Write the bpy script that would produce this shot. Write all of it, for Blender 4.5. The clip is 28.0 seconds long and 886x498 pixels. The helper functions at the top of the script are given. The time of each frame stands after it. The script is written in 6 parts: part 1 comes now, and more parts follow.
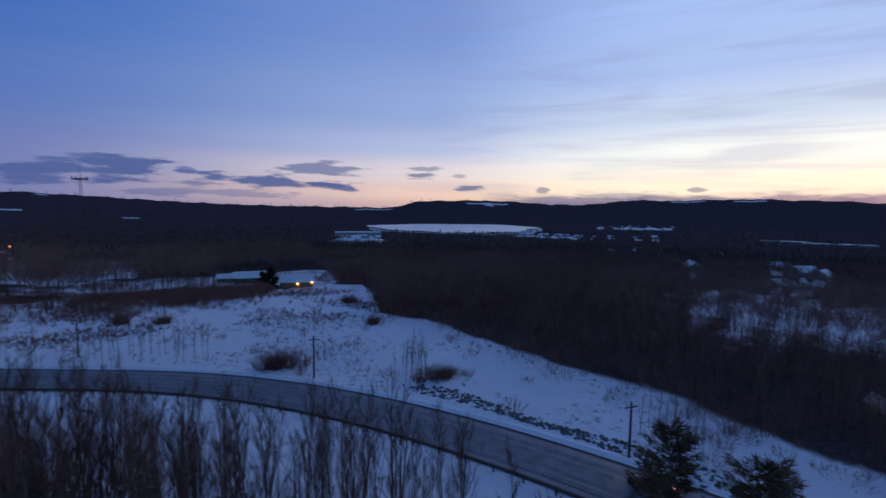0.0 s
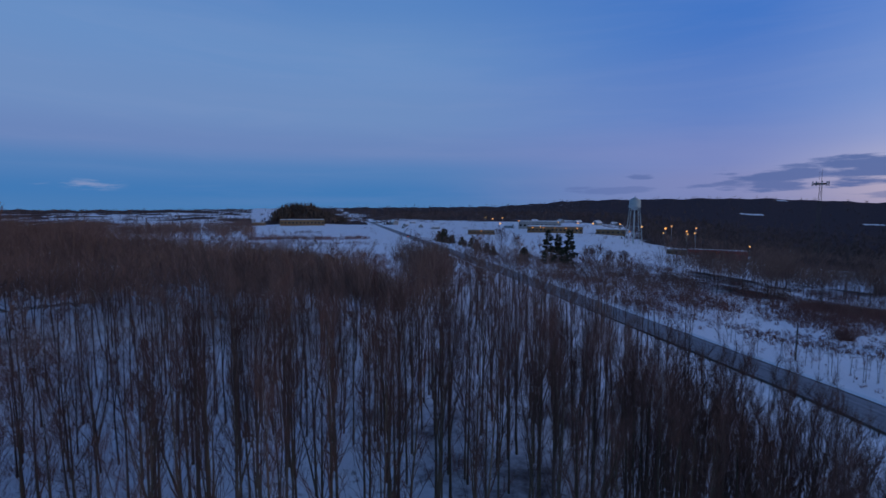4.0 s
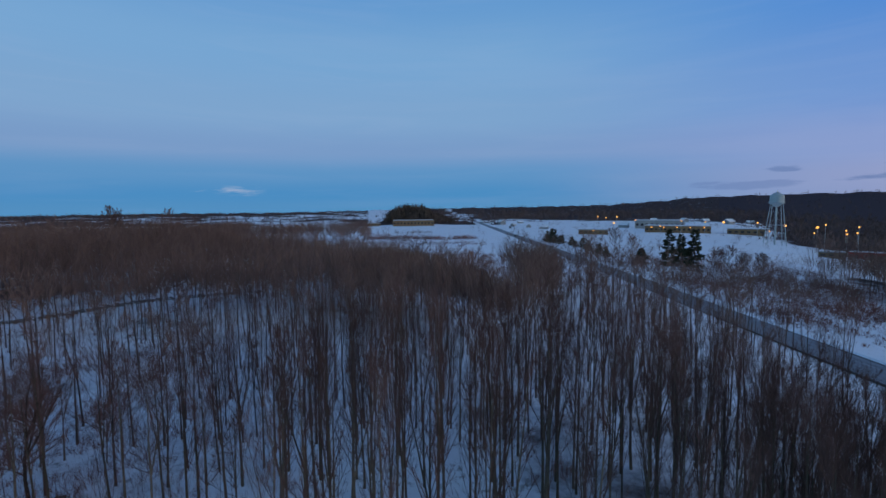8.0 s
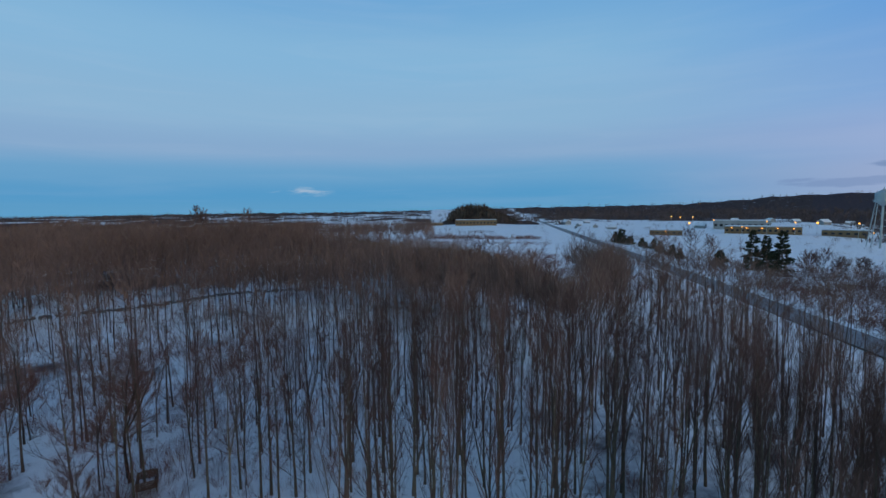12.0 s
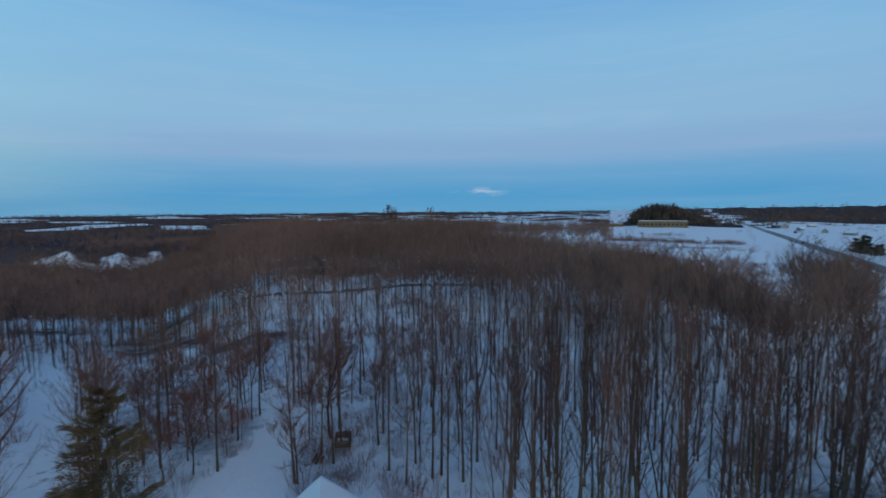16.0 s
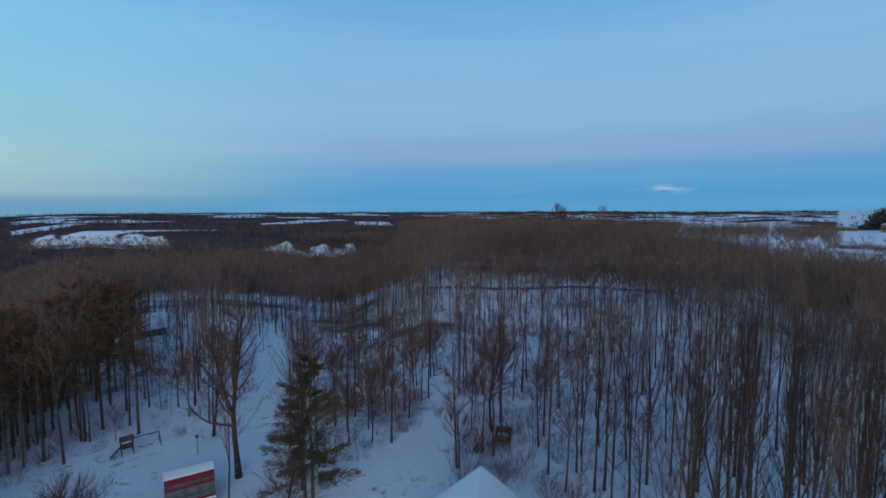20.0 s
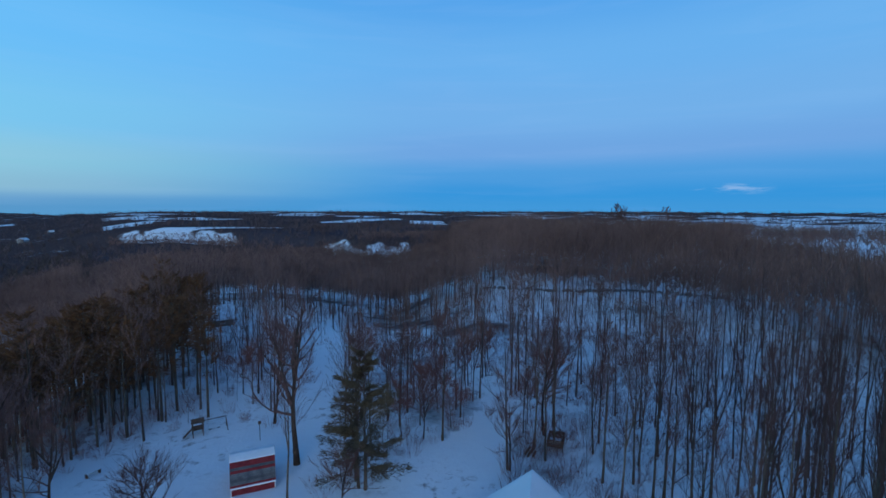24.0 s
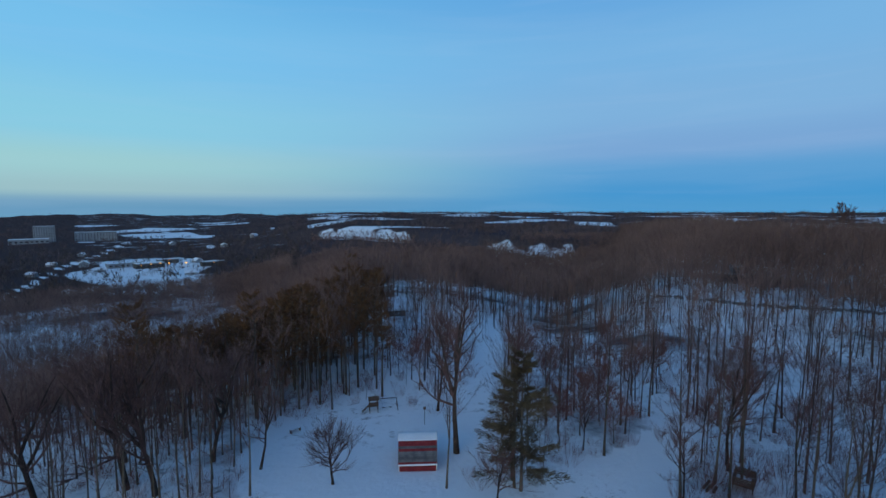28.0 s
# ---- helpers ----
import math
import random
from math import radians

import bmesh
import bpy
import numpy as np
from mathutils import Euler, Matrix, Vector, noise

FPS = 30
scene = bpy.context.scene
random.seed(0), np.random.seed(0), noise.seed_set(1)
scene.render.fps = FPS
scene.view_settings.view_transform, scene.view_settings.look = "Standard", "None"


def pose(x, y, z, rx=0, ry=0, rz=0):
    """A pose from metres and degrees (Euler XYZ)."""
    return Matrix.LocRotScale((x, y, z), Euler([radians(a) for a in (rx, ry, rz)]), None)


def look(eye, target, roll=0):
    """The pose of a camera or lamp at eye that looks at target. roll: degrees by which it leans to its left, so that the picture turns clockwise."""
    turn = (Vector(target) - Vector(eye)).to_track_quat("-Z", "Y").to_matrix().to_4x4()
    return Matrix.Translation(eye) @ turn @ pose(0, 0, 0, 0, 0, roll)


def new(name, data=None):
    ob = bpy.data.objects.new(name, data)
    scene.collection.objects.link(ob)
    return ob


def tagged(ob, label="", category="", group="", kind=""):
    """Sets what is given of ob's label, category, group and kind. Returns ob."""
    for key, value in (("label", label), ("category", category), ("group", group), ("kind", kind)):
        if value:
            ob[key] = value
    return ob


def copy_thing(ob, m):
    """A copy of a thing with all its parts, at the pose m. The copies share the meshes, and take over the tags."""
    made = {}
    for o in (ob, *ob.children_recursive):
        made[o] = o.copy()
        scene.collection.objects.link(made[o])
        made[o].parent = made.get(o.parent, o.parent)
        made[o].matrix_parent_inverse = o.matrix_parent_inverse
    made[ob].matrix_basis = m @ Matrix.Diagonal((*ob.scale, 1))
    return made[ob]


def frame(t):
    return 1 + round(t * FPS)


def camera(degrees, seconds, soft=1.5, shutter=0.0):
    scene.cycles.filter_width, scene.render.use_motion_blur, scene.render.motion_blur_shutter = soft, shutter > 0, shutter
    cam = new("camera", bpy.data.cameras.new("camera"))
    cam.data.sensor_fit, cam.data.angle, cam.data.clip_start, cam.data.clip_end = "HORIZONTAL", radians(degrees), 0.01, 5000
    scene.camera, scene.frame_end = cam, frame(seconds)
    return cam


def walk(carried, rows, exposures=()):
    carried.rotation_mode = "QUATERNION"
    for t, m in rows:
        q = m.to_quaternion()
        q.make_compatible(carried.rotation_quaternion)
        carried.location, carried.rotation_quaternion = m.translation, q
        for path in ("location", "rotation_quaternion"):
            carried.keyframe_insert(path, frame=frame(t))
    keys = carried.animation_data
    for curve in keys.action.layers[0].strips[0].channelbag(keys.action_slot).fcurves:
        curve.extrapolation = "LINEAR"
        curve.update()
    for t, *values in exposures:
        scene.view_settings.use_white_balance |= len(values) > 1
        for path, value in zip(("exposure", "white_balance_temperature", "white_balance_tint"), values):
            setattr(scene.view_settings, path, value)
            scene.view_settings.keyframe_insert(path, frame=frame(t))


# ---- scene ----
# Dusk over snowy woods, seen from a drone that hovers 30 m up and turns to its left.
EYE = 30.0
cam = camera(87.99, 28.0, soft=1.5, shutter=0.5)
# seconds, heading to the left of +y, pitch, lean (degrees)
PATH = [(0, 0.00, -5.09, 0.62),
        (0.5, 6.05, -5.10, 0.65),
        (1, 16.69, -5.11, 0.67),
        (1.5, 27.44, -5.13, 0.65),
        (2, 37.79, -5.14, 0.62),
        (2.5, 48.06, -5.15, 0.57),
        (3, 62.71, -5.15, 0.51),
        (3.5, 73.57, -5.15, 0.42),
        (4, 77.37, -5.15, 0.28),
        (4.5, 79.17, -5.14, 0.13),
        (6.5, 85.07, -5.13, -0.45),
        (7, 87.17, -5.13, -0.45),
        (7.5, 89.27, -5.13, -0.46),
        (8, 90.75, -5.13, -0.49),
        (8.5, 91.62, -5.12, -0.53),
        (9, 92.66, -5.10, -0.58),
        (9.5, 93.42, -5.09, -0.61),
        (10, 93.97, -5.08, -0.63),
        (10.5, 94.96, -5.08, -0.62),
        (11, 96.56, -5.10, -0.59),
        (11.5, 97.75, -5.11, -0.57),
        (13.5, 101.03, -5.06, -0.53),
        (14, 103.07, -5.06, -0.45),
        (14.5, 107.26, -5.06, -0.36),
        (15, 112.02, -5.05, -0.30),
        (15.5, 116.16, -5.03, -0.29),
        (16, 119.95, -5.00, -0.31),
        (16.5, 123.87, -5.00, -0.30),
        (17, 127.34, -5.01, -0.24),
        (17.5, 130.30, -5.03, -0.19),
        (18, 132.94, -5.04, -0.16),
        (18.5, 135.45, -5.04, -0.14),
        (19, 137.93, -5.05, -0.11),
        (19.5, 139.39, -5.08, -0.08),
        (20, 140.63, -5.10, -0.05),
        (20.5, 142.13, -5.11, -0.01),
        (21, 143.14, -5.12, 0.03),
        (21.5, 144.26, -5.13, 0.06),
        (23.5, 146.82, -5.16, 0.20),
        (24, 147.35, -5.16, 0.23),
        (24.5, 148.63, -5.17, 0.27),
        (25, 149.96, -5.17, 0.29),
        (25.5, 154.50, -5.17, 0.27),
        (26, 159.61, -5.17, 0.21),
        (26.5, 162.65, -5.16, 0.15),
        (27, 164.74, -5.15, 0.09),
        (27.5, 166.82, -5.13, 0.05),
        (28, 167.48, -5.12, 0.02)]
EXPOSURES = [(0.0, -0.82, 5720, 31), (1.5, -0.81, 5620, 31), (3.0, -0.74, 5650, 30), (4.5, -0.40, 6250, 26),
             (6.5, -0.15, 6550, 15), (8.0, -0.08, 6550, 12), (11.0, 0.16, 7300, 7), (17.0, 0.22, 7100, 4), (21.0, 0.15, 6500, 3),
             (24.0, 0.08, 5350, 1), (26.0, 0.08, 5450, 1), (28.0, 0.12, 6200, 2)]
walk(cam, [(t, pose(0, 0, EYE, 90 + pitch, 0, head) @ pose(0, 0, 0, 0, 0, lean)) for t, head, pitch, lean in PATH], EXPOSURES)

# ---- light: the afterglow and the dusk sky -------------------------------------------------
def node(tree, kind, **values):
    n = tree.nodes.new(kind)
    for key, value in values.items():
        n.inputs[key].default_value = value
    return n


def ramp(tree, fac, stops, smooth=True):
    n = tree.nodes.new("ShaderNodeValToRGB")
    n.color_ramp.interpolation = "EASE" if smooth else "LINEAR"
    while len(n.color_ramp.elements) < len(stops):
        n.color_ramp.elements.new(0.5)
    for e, (at, colour) in zip(n.color_ramp.elements, stops):
        e.position = at
        e.color = (*colour, 1) if len(colour) == 3 else colour
    tree.links.new(fac, n.inputs[0])
    return n.outputs[0]


def maths(tree, op, a, b=0.0, clamp=False):
    n = tree.nodes.new("ShaderNodeMath")
    n.operation, n.use_clamp = op, clamp
    for i, v in enumerate((a, b)):
        if isinstance(v, (int, float)):
            n.inputs[i].default_value = v
        else:
            tree.links.new(v, n.inputs[i])
    return n.outputs[0]


def blend(tree, fac, a, b, mode="MIX"):
    n = tree.nodes.new("ShaderNodeMix")
    n.data_type, n.blend_type = "RGBA", mode
    for i, v in ((0, fac), (6, a), (7, b)):
        if isinstance(v, (int, float)):
            n.inputs[i].default_value = v
        elif isinstance(v, tuple):
            n.inputs[i].default_value = (*v, 1)
        else:
            tree.links.new(v, n.inputs[i])
    return n.outputs[2]


def srgb(r, g, b):
    return tuple(((c / 255 + 0.055) / 1.055) ** 2.4 if c > 10 else c / 255 / 12.92 for c in (r, g, b))


world = bpy.data.worlds.new("dusk")
scene.world = world
world.use_nodes = True
wt = world.node_tree
wt.nodes.clear()
direction = wt.nodes.new("ShaderNodeTexCoord").outputs["Generated"]
split = wt.nodes.new("ShaderNodeSeparateXYZ")
wt.links.new(direction, split.inputs[0])
SUNSET = radians(-42)
height = maths(wt, "MULTIPLY", maths(wt, "ARCSINE", split.outputs[2]), 2 / math.pi, True)
toward = maths(wt, "ADD", maths(wt, "MULTIPLY", split.outputs[0], -math.sin(SUNSET)), maths(wt, "MULTIPLY", split.outputs[1], math.cos(SUNSET)))
flat = maths(wt, "SQRT", maths(wt, "SUBTRACT", 1.0, maths(wt, "MULTIPLY", split.outputs[2], split.outputs[2])))
glow = maths(wt, "DIVIDE", toward, maths(wt, "MAXIMUM", flat, 0.05))
east = ramp(wt, height, [(0.0, srgb(82, 146, 196)), (0.02, srgb(69, 143, 198)), (0.045, srgb(86, 148, 200)), (0.075, srgb(117, 156, 203)),
                         (0.12, srgb(123, 166, 209)), (0.19, srgb(117, 167, 213)), (0.27, srgb(97, 155, 211)), (0.5, (0.05, 0.13, 0.32)), (1.0, (0.02, 0.05, 0.13))])
side = ramp(wt, height, [(0.0, srgb(146, 158, 199)), (0.03, srgb(150, 160, 204)), (0.06, srgb(140, 158, 210)), (0.12, srgb(112, 151, 214)),
                         (0.22, srgb(76, 137, 214)), (0.4, srgb(60, 116, 193)), (1.0, (0.02, 0.05, 0.13))])
middle = ramp(wt, height, [(0.0, (1.25, 0.78, 0.55)), (0.02, (1.75, 1.18, 0.72)), (0.05, (1.5, 1.28, 1.02)), (0.08, (0.89, 0.96, 1.08)), (0.13, (0.57, 0.75, 1.02)),
                           (0.24, (0.35, 0.54, 0.93)), (0.4, srgb(84, 128, 196)), (1.0, (0.02, 0.05, 0.13))])
west = ramp(wt, height, [(0.0, (1.5, 1.0, 0.5)), (0.025, (2.1, 1.72, 1.0)), (0.07, (1.85, 1.8, 1.32)), (0.11, (1.15, 1.28, 1.22)),
                         (0.17, (0.8, 1.0, 1.25)), (0.28, (0.72, 0.98, 1.3)), (0.5, srgb(84, 128, 190)), (1.0, (0.02, 0.05, 0.13))])
south = ramp(wt, height, [(0.0, srgb(102, 146, 180)), (0.007, srgb(112, 152, 182)), (0.02, srgb(152, 182, 190)), (0.05, srgb(154, 194, 200)), (0.09, srgb(136, 192, 216)),
                          (0.18, srgb(120, 182, 224)), (0.28, srgb(102, 168, 218)), (0.5, (0.05, 0.13, 0.32)), (1.0, (0.02, 0.05, 0.13))])


def ease(tree, value, lo, hi):
    n = tree.nodes.new("ShaderNodeMapRange")
    n.interpolation_type = "SMOOTHSTEP"
    n.inputs[1].default_value, n.inputs[2].default_value = lo, hi
    tree.links.new(value, n.inputs[0])
    return n.outputs[0]


def towards(az):
    d = maths(wt, "ADD", maths(wt, "MULTIPLY", split.outputs[0], -math.sin(radians(az))), maths(wt, "MULTIPLY", split.outputs[1], math.cos(radians(az))))
    return maths(wt, "DIVIDE", d, maths(wt, "MAXIMUM", flat, 0.05))


clear = blend(wt, ease(wt, glow, -0.62, 0.12), east, side)
clear = blend(wt, ease(wt, glow, -0.02, 0.86), clear, middle)
clear = blend(wt, ease(wt, glow, 0.72, 1.0), clear, west)
clear = blend(wt, ease(wt, towards(232), 0.05, 0.95), clear, south)
low_sky = maths(wt, "MULTIPLY", ease(wt, glow, -0.4, 0.2), maths(wt, "SUBTRACT", 1.0, ease(wt, height, 0.28, 0.42)))
clear = blend(wt, low_sky, clear, (0.915, 1.0, 1.0), "MULTIPLY")
# thin streaks of high cloud and a low bank of small clouds towards the sunset
stretch = wt.nodes.new("ShaderNodeMapping")
stretch.inputs["Scale"].default_value = (2.2, 2.2, 26.0)
wt.links.new(direction, stretch.inputs[0])
streak = node(wt, "ShaderNodeTexNoise", Scale=1.3, Detail=6.0, Roughness=0.55, Distortion=0.6)
wt.links.new(stretch.outputs[0], streak.inputs[0])
streak_amount = maths(wt, "MULTIPLY", ramp(wt, streak.outputs[0], [(0.42, (0, 0, 0)), (0.72, (1, 1, 1))]), ramp(wt, glow, [(0.0, (0.06, 0.06, 0.06)), (0.5, (0.10, 0.10, 0.10)), (1.0, (0.32, 0.32, 0.32))]))
high = blend(wt, streak_amount, clear, srgb(176, 192, 222))
small = wt.nodes.new("ShaderNodeMapping")
small.inputs["Scale"].default_value = (5.5, 5.5, 36.0)
wt.links.new(direction, small.inputs[0])
puff = node(wt, "ShaderNodeTexNoise", Scale=2.0, Detail=8.0, Roughness=0.58)
wt.links.new(small.outputs[0], puff.inputs[0])
# the broken bank and single small clouds: bearing, height, half width, half height (degrees), thickness
bearing = maths(wt, "MULTIPLY", maths(wt, "ARCTAN2", maths(wt, "MULTIPLY", split.outputs[0], -1.0), split.outputs[1]), 180 / math.pi)
lift = maths(wt, "MULTIPLY", height, 90.0)
ruffle = maths(wt, "MULTIPLY", maths(wt, "SUBTRACT", puff.outputs[0], 0.5), 4.4)
CLOUDS = [(34.0, 3.71, 3.67, 1.13, 0.90), (41.0, 3.48, 3.73, 0.63, 0.85), (42.4, 2.39, 2.49, 0.62, 0.80), (29.3, 3.73, 1.36, 0.59, 0.85), (26.1, 3.40, 2.17, 0.54, 0.90), (27.8, 2.31, 2.11, 0.34, 0.60),
          (20.4, 2.91, 3.63, 0.71, 0.90), (13.6, 2.68, 2.81, 0.59, 0.95), (14.6, 4.60, 3.20, 0.73, 0.70), (23.4, 1.44, 5.13, 0.42, 0.45), (32.2, 1.33, 3.27, 0.45, 0.50), (-3.3, 2.47, 1.76, 0.38, 0.90),
          (2.5, 4.81, 2.20, 0.30, 0.60), (3.0, 3.85, 2.05, 0.45, 0.80), (-12.1, 2.22, 0.77, 0.37, 0.70), (-28.6, 2.30, 0.73, 0.23, 0.70), (-2.0, 3.92, 0.88, 0.23, 0.50), (-41.6, 1.18, 1.80, 0.46, 0.60),
          (-21.7, 1.53, 3.71, 0.43, 0.50), (45.2, 2.39, 3.54, 0.52, 0.70), (53.9, 3.48, 1.34, 0.35, 0.60), (57.5, 2.13, 3.50, 0.43, 0.40), (35.5, 3.54, 2.35, 0.68, 0.60)]
bank = None
for az_c, el_c, w_c, h_c, k_c in CLOUDS:
    u = maths(wt, "DIVIDE", maths(wt, "SUBTRACT", bearing, az_c), w_c)
    v = maths(wt, "DIVIDE", maths(wt, "SUBTRACT", lift, el_c), h_c)
    body = maths(wt, "SUBTRACT", 1.32, maths(wt, "SQRT", maths(wt, "ADD", maths(wt, "MULTIPLY", u, u), maths(wt, "MULTIPLY", v, v))))
    body = maths(wt, "MULTIPLY", ease(wt, maths(wt, "ADD", body, ruffle), 0.0, 0.75), k_c)
    bank = body if bank is None else maths(wt, "MAXIMUM", bank, body)
cloud_colour = blend(wt, ease(wt, glow, 0.55, 0.95), (0.10, 0.19, 0.42), (0.34, 0.37, 0.46))
clouded = blend(wt, bank, high, cloud_colour)
# a long grey bank that lies on the hills below the glow
low_bank = maths(wt, "MULTIPLY", ease(wt, towards(-30), 0.89, 0.95), ramp(wt, maths(wt, "ADD", height, maths(wt, "MULTIPLY", maths(wt, "SUBTRACT", puff.outputs[0], 0.5), 0.03)), [(0.0, (0.85, 0.85, 0.85)), (0.016, (0.75, 0.75, 0.75)), (0.0215, (0, 0, 0)), (1.0, (0, 0, 0))]))
clouded = blend(wt, low_bank, clouded, srgb(128, 136, 172))
# one small pale cloud low in the east
wisp = maths(wt, "MULTIPLY", ease(wt, towards(115.6), 0.9972, 0.99985), ramp(wt, height, [(0.0, (0, 0, 0)), (0.016, (0, 0, 0)), (0.023, (1, 1, 1)), (0.032, (0, 0, 0)), (1.0, (0, 0, 0))]))
clouded = blend(wt, maths(wt, "MULTIPLY", wisp, ramp(wt, puff.outputs[0], [(0.45, (0, 0, 0)), (0.6, (0.6, 0.6, 0.6))])), clouded, srgb(176, 190, 214))
nishita = wt.nodes.new("ShaderNodeTexSky")
nishita.sky_type, nishita.sun_disc = "NISHITA", False
nishita.sun_elevation, nishita.sun_rotation = radians(0.5), -SUNSET
sky_mix = blend(wt, 0.015, clouded, nishita.outputs[0], "ADD")
background = wt.nodes.new("ShaderNodeBackground")
wt.links.new(sky_mix, background.inputs[0])
background.inputs[1].default_value = 1.0
world_out = wt.nodes.new("ShaderNodeOutputWorld")
wt.links.new(background.outputs[0], world_out.inputs[0])


afterglow = new("afterglow", bpy.data.lights.new("afterglow", "SUN"))
afterglow.data.energy, afterglow.data.angle, afterglow.data.color = 0.42, radians(45), (1.0, 0.72, 0.5)
afterglow.matrix_basis = look((0, 0, 0), (math.sin(SUNSET) * 0.98, -math.cos(SUNSET) * 0.98, -0.18))


# ---- materials ------------------------------------------------------------------------------
def material(name, dark, light, scale=1.0, rough=0.85, bump=0.3, fine=12.0, metal=0.0, per_object=0.0, per_island=0.0):
    """A surface whose colour wanders between two tones at a coarse and a fine scale, with relief."""
    m = bpy.data.materials.new(name)
    m.use_nodes = True
    t = m.node_tree
    bsdf = t.nodes["Principled BSDF"]
    at = t.nodes.new("ShaderNodeTexCoord").outputs["Object"]
    big = node(t, "ShaderNodeTexNoise", Scale=scale, Detail=4.0, Roughness=0.6)
    small_n = node(t, "ShaderNodeTexNoise", Scale=scale * fine, Detail=3.0, Roughness=0.65)
    for n in (big, small_n):
        t.links.new(at, n.inputs[0])
    fac = maths(t, "ADD", maths(t, "MULTIPLY", big.outputs[0], 0.65), maths(t, "MULTIPLY", small_n.outputs[0], 0.35))
    colour = ramp(t, fac, [(0.3, dark), (0.7, light)])
    if per_object or per_island:
        src = t.nodes.new("ShaderNodeObjectInfo").outputs["Random"] if per_object else t.nodes.new("ShaderNodeNewGeometry").outputs["Random Per Island"]
        k = per_object or per_island
        value = maths(t, "ADD", maths(t, "MULTIPLY", src, 2 * k), 1 - k)
        hsv = t.nodes.new("ShaderNodeHueSaturation")
        t.links.new(value, hsv.inputs["Value"])
        t.links.new(colour, hsv.inputs["Color"])
        colour = hsv.outputs[0]
    t.links.new(colour, bsdf.inputs["Base Color"])
    bsdf.inputs["Roughness"].default_value = rough
    bsdf.inputs["Metallic"].default_value = metal
    if rough > 0.65:
        bsdf.inputs["Specular IOR Level"].default_value = 0.12
    if bump:
        b = node(t, "ShaderNodeBump", Strength=bump, Distance=0.05)
        t.links.new(small_n.outputs[0], b.inputs["Height"])
        t.links.new(b.outputs[0], bsdf.inputs["Normal"])
    return m


def glowing(name, colour, strength):
    m = bpy.data.materials.new(name)
    m.use_nodes = True
    b = m.node_tree.nodes["Principled BSDF"]
    b.inputs["Base Color"].default_value = (*colour, 1)
    b.inputs["Emission Color"].default_value = (*colour, 1)
    b.inputs["Emission Strength"].default_value = strength
    return m


BARK = material("bark", (0.075, 0.058, 0.043), (0.19, 0.147, 0.108), 1.2, 0.9, 0.5, per_object=0.35)
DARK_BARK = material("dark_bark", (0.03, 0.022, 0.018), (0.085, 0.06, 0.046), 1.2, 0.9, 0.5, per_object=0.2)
TWIG = material("twigs", (0.088, 0.048, 0.042), (0.2, 0.115, 0.097), 0.5, 0.9, 0.0, per_object=0.3)
WOODS_TRUNK = material("woods_trunks", (0.05, 0.037, 0.031), (0.145, 0.106, 0.086), 0.05, 0.9, 0.0, per_island=0.35)
WOODS_TWIG = material("woods_twigs", (0.13, 0.078, 0.065), (0.29, 0.178, 0.145), 0.03, 0.9, 0.0, 9, per_island=0.35)
BRUSH = material("brush", (0.15, 0.066, 0.056), (0.31, 0.155, 0.125), 0.4, 0.9, 0.0, per_island=0.3)
NEEDLE = material("needles", (0.018, 0.027, 0.016), (0.07, 0.068, 0.035), 0.6, 0.85, 0.0, per_island=0.35)
# Darker, greyer copy of woods_twigs: self-shade of dense far woods put into colour.
SHADED_FAR_TWIG = material("shaded_far_twigs", (0.075, 0.053, 0.054), (0.18, 0.125, 0.114), 0.01, 0.9, 0.0, 9, per_island=0.3)
PINE_NEEDLE = material("pine_needles", (0.085, 0.043, 0.021), (0.21, 0.1, 0.044), 0.15, 0.85, 0.0, per_island=0.35)
OLIVE_NEEDLE = material("olive_needles", (0.07, 0.054, 0.034), (0.23, 0.165, 0.096), 0.6, 0.85, 0.0, per_island=0.35)
# Paler than the plain snow; for the house roof and the road's bank.
PALE_SNOW = material("pale_snow", (0.9, 0.91, 0.92), (0.95, 0.955, 0.96), 0.3, 0.7, 0.1)
SNOW = material("snow", (0.74, 0.76, 0.79), (0.86, 0.87, 0.88), 0.3, 0.7, 0.4)
BARN_RED = material("barn_red", (0.42, 0.03, 0.034), (0.56, 0.055, 0.055), 0.3, 0.7, 0.2)
RED_PAINT = material("red_paint", (0.13, 0.018, 0.024), (0.24, 0.04, 0.045), 1.5, 0.7, 0.3)
SHINGLE = material("grey_shingle", (0.07, 0.075, 0.085), (0.17, 0.165, 0.17), 1.5, 0.9, 0.5, per_object=0.3)
WHITE_PAINT = material("white_paint", (0.62, 0.62, 0.6), (0.8, 0.8, 0.78), 1.0, 0.6, 0.1)
TAN = material("tan_brick", (0.16, 0.104, 0.06), (0.24, 0.16, 0.094), 0.1, 0.9, 0.2)
GREY_WALL = material("grey_wall", (0.22, 0.23, 0.24), (0.36, 0.36, 0.36), 0.1, 0.85, 0.2)
DARK_WALL = material("dark_wall", (0.06, 0.055, 0.05), (0.13, 0.12, 0.11), 0.2, 0.85, 0.2)
BROWN_WALL = material("brown_wall", (0.12, 0.075, 0.05), (0.22, 0.15, 0.10), 0.2, 0.85, 0.2)
PANE = material("window_pane", (0.015, 0.018, 0.024), (0.03, 0.035, 0.045), 0.3, 0.12, 0.0)
STEEL = material("galvanised_steel", (0.42, 0.47, 0.50), (0.58, 0.62, 0.64), 0.3, 0.45, 0.1, metal=0.6)
PALE_STEEL = material("pale_green_tank", (0.3, 0.35, 0.36), (0.42, 0.47, 0.48), 0.15, 0.5, 0.1)
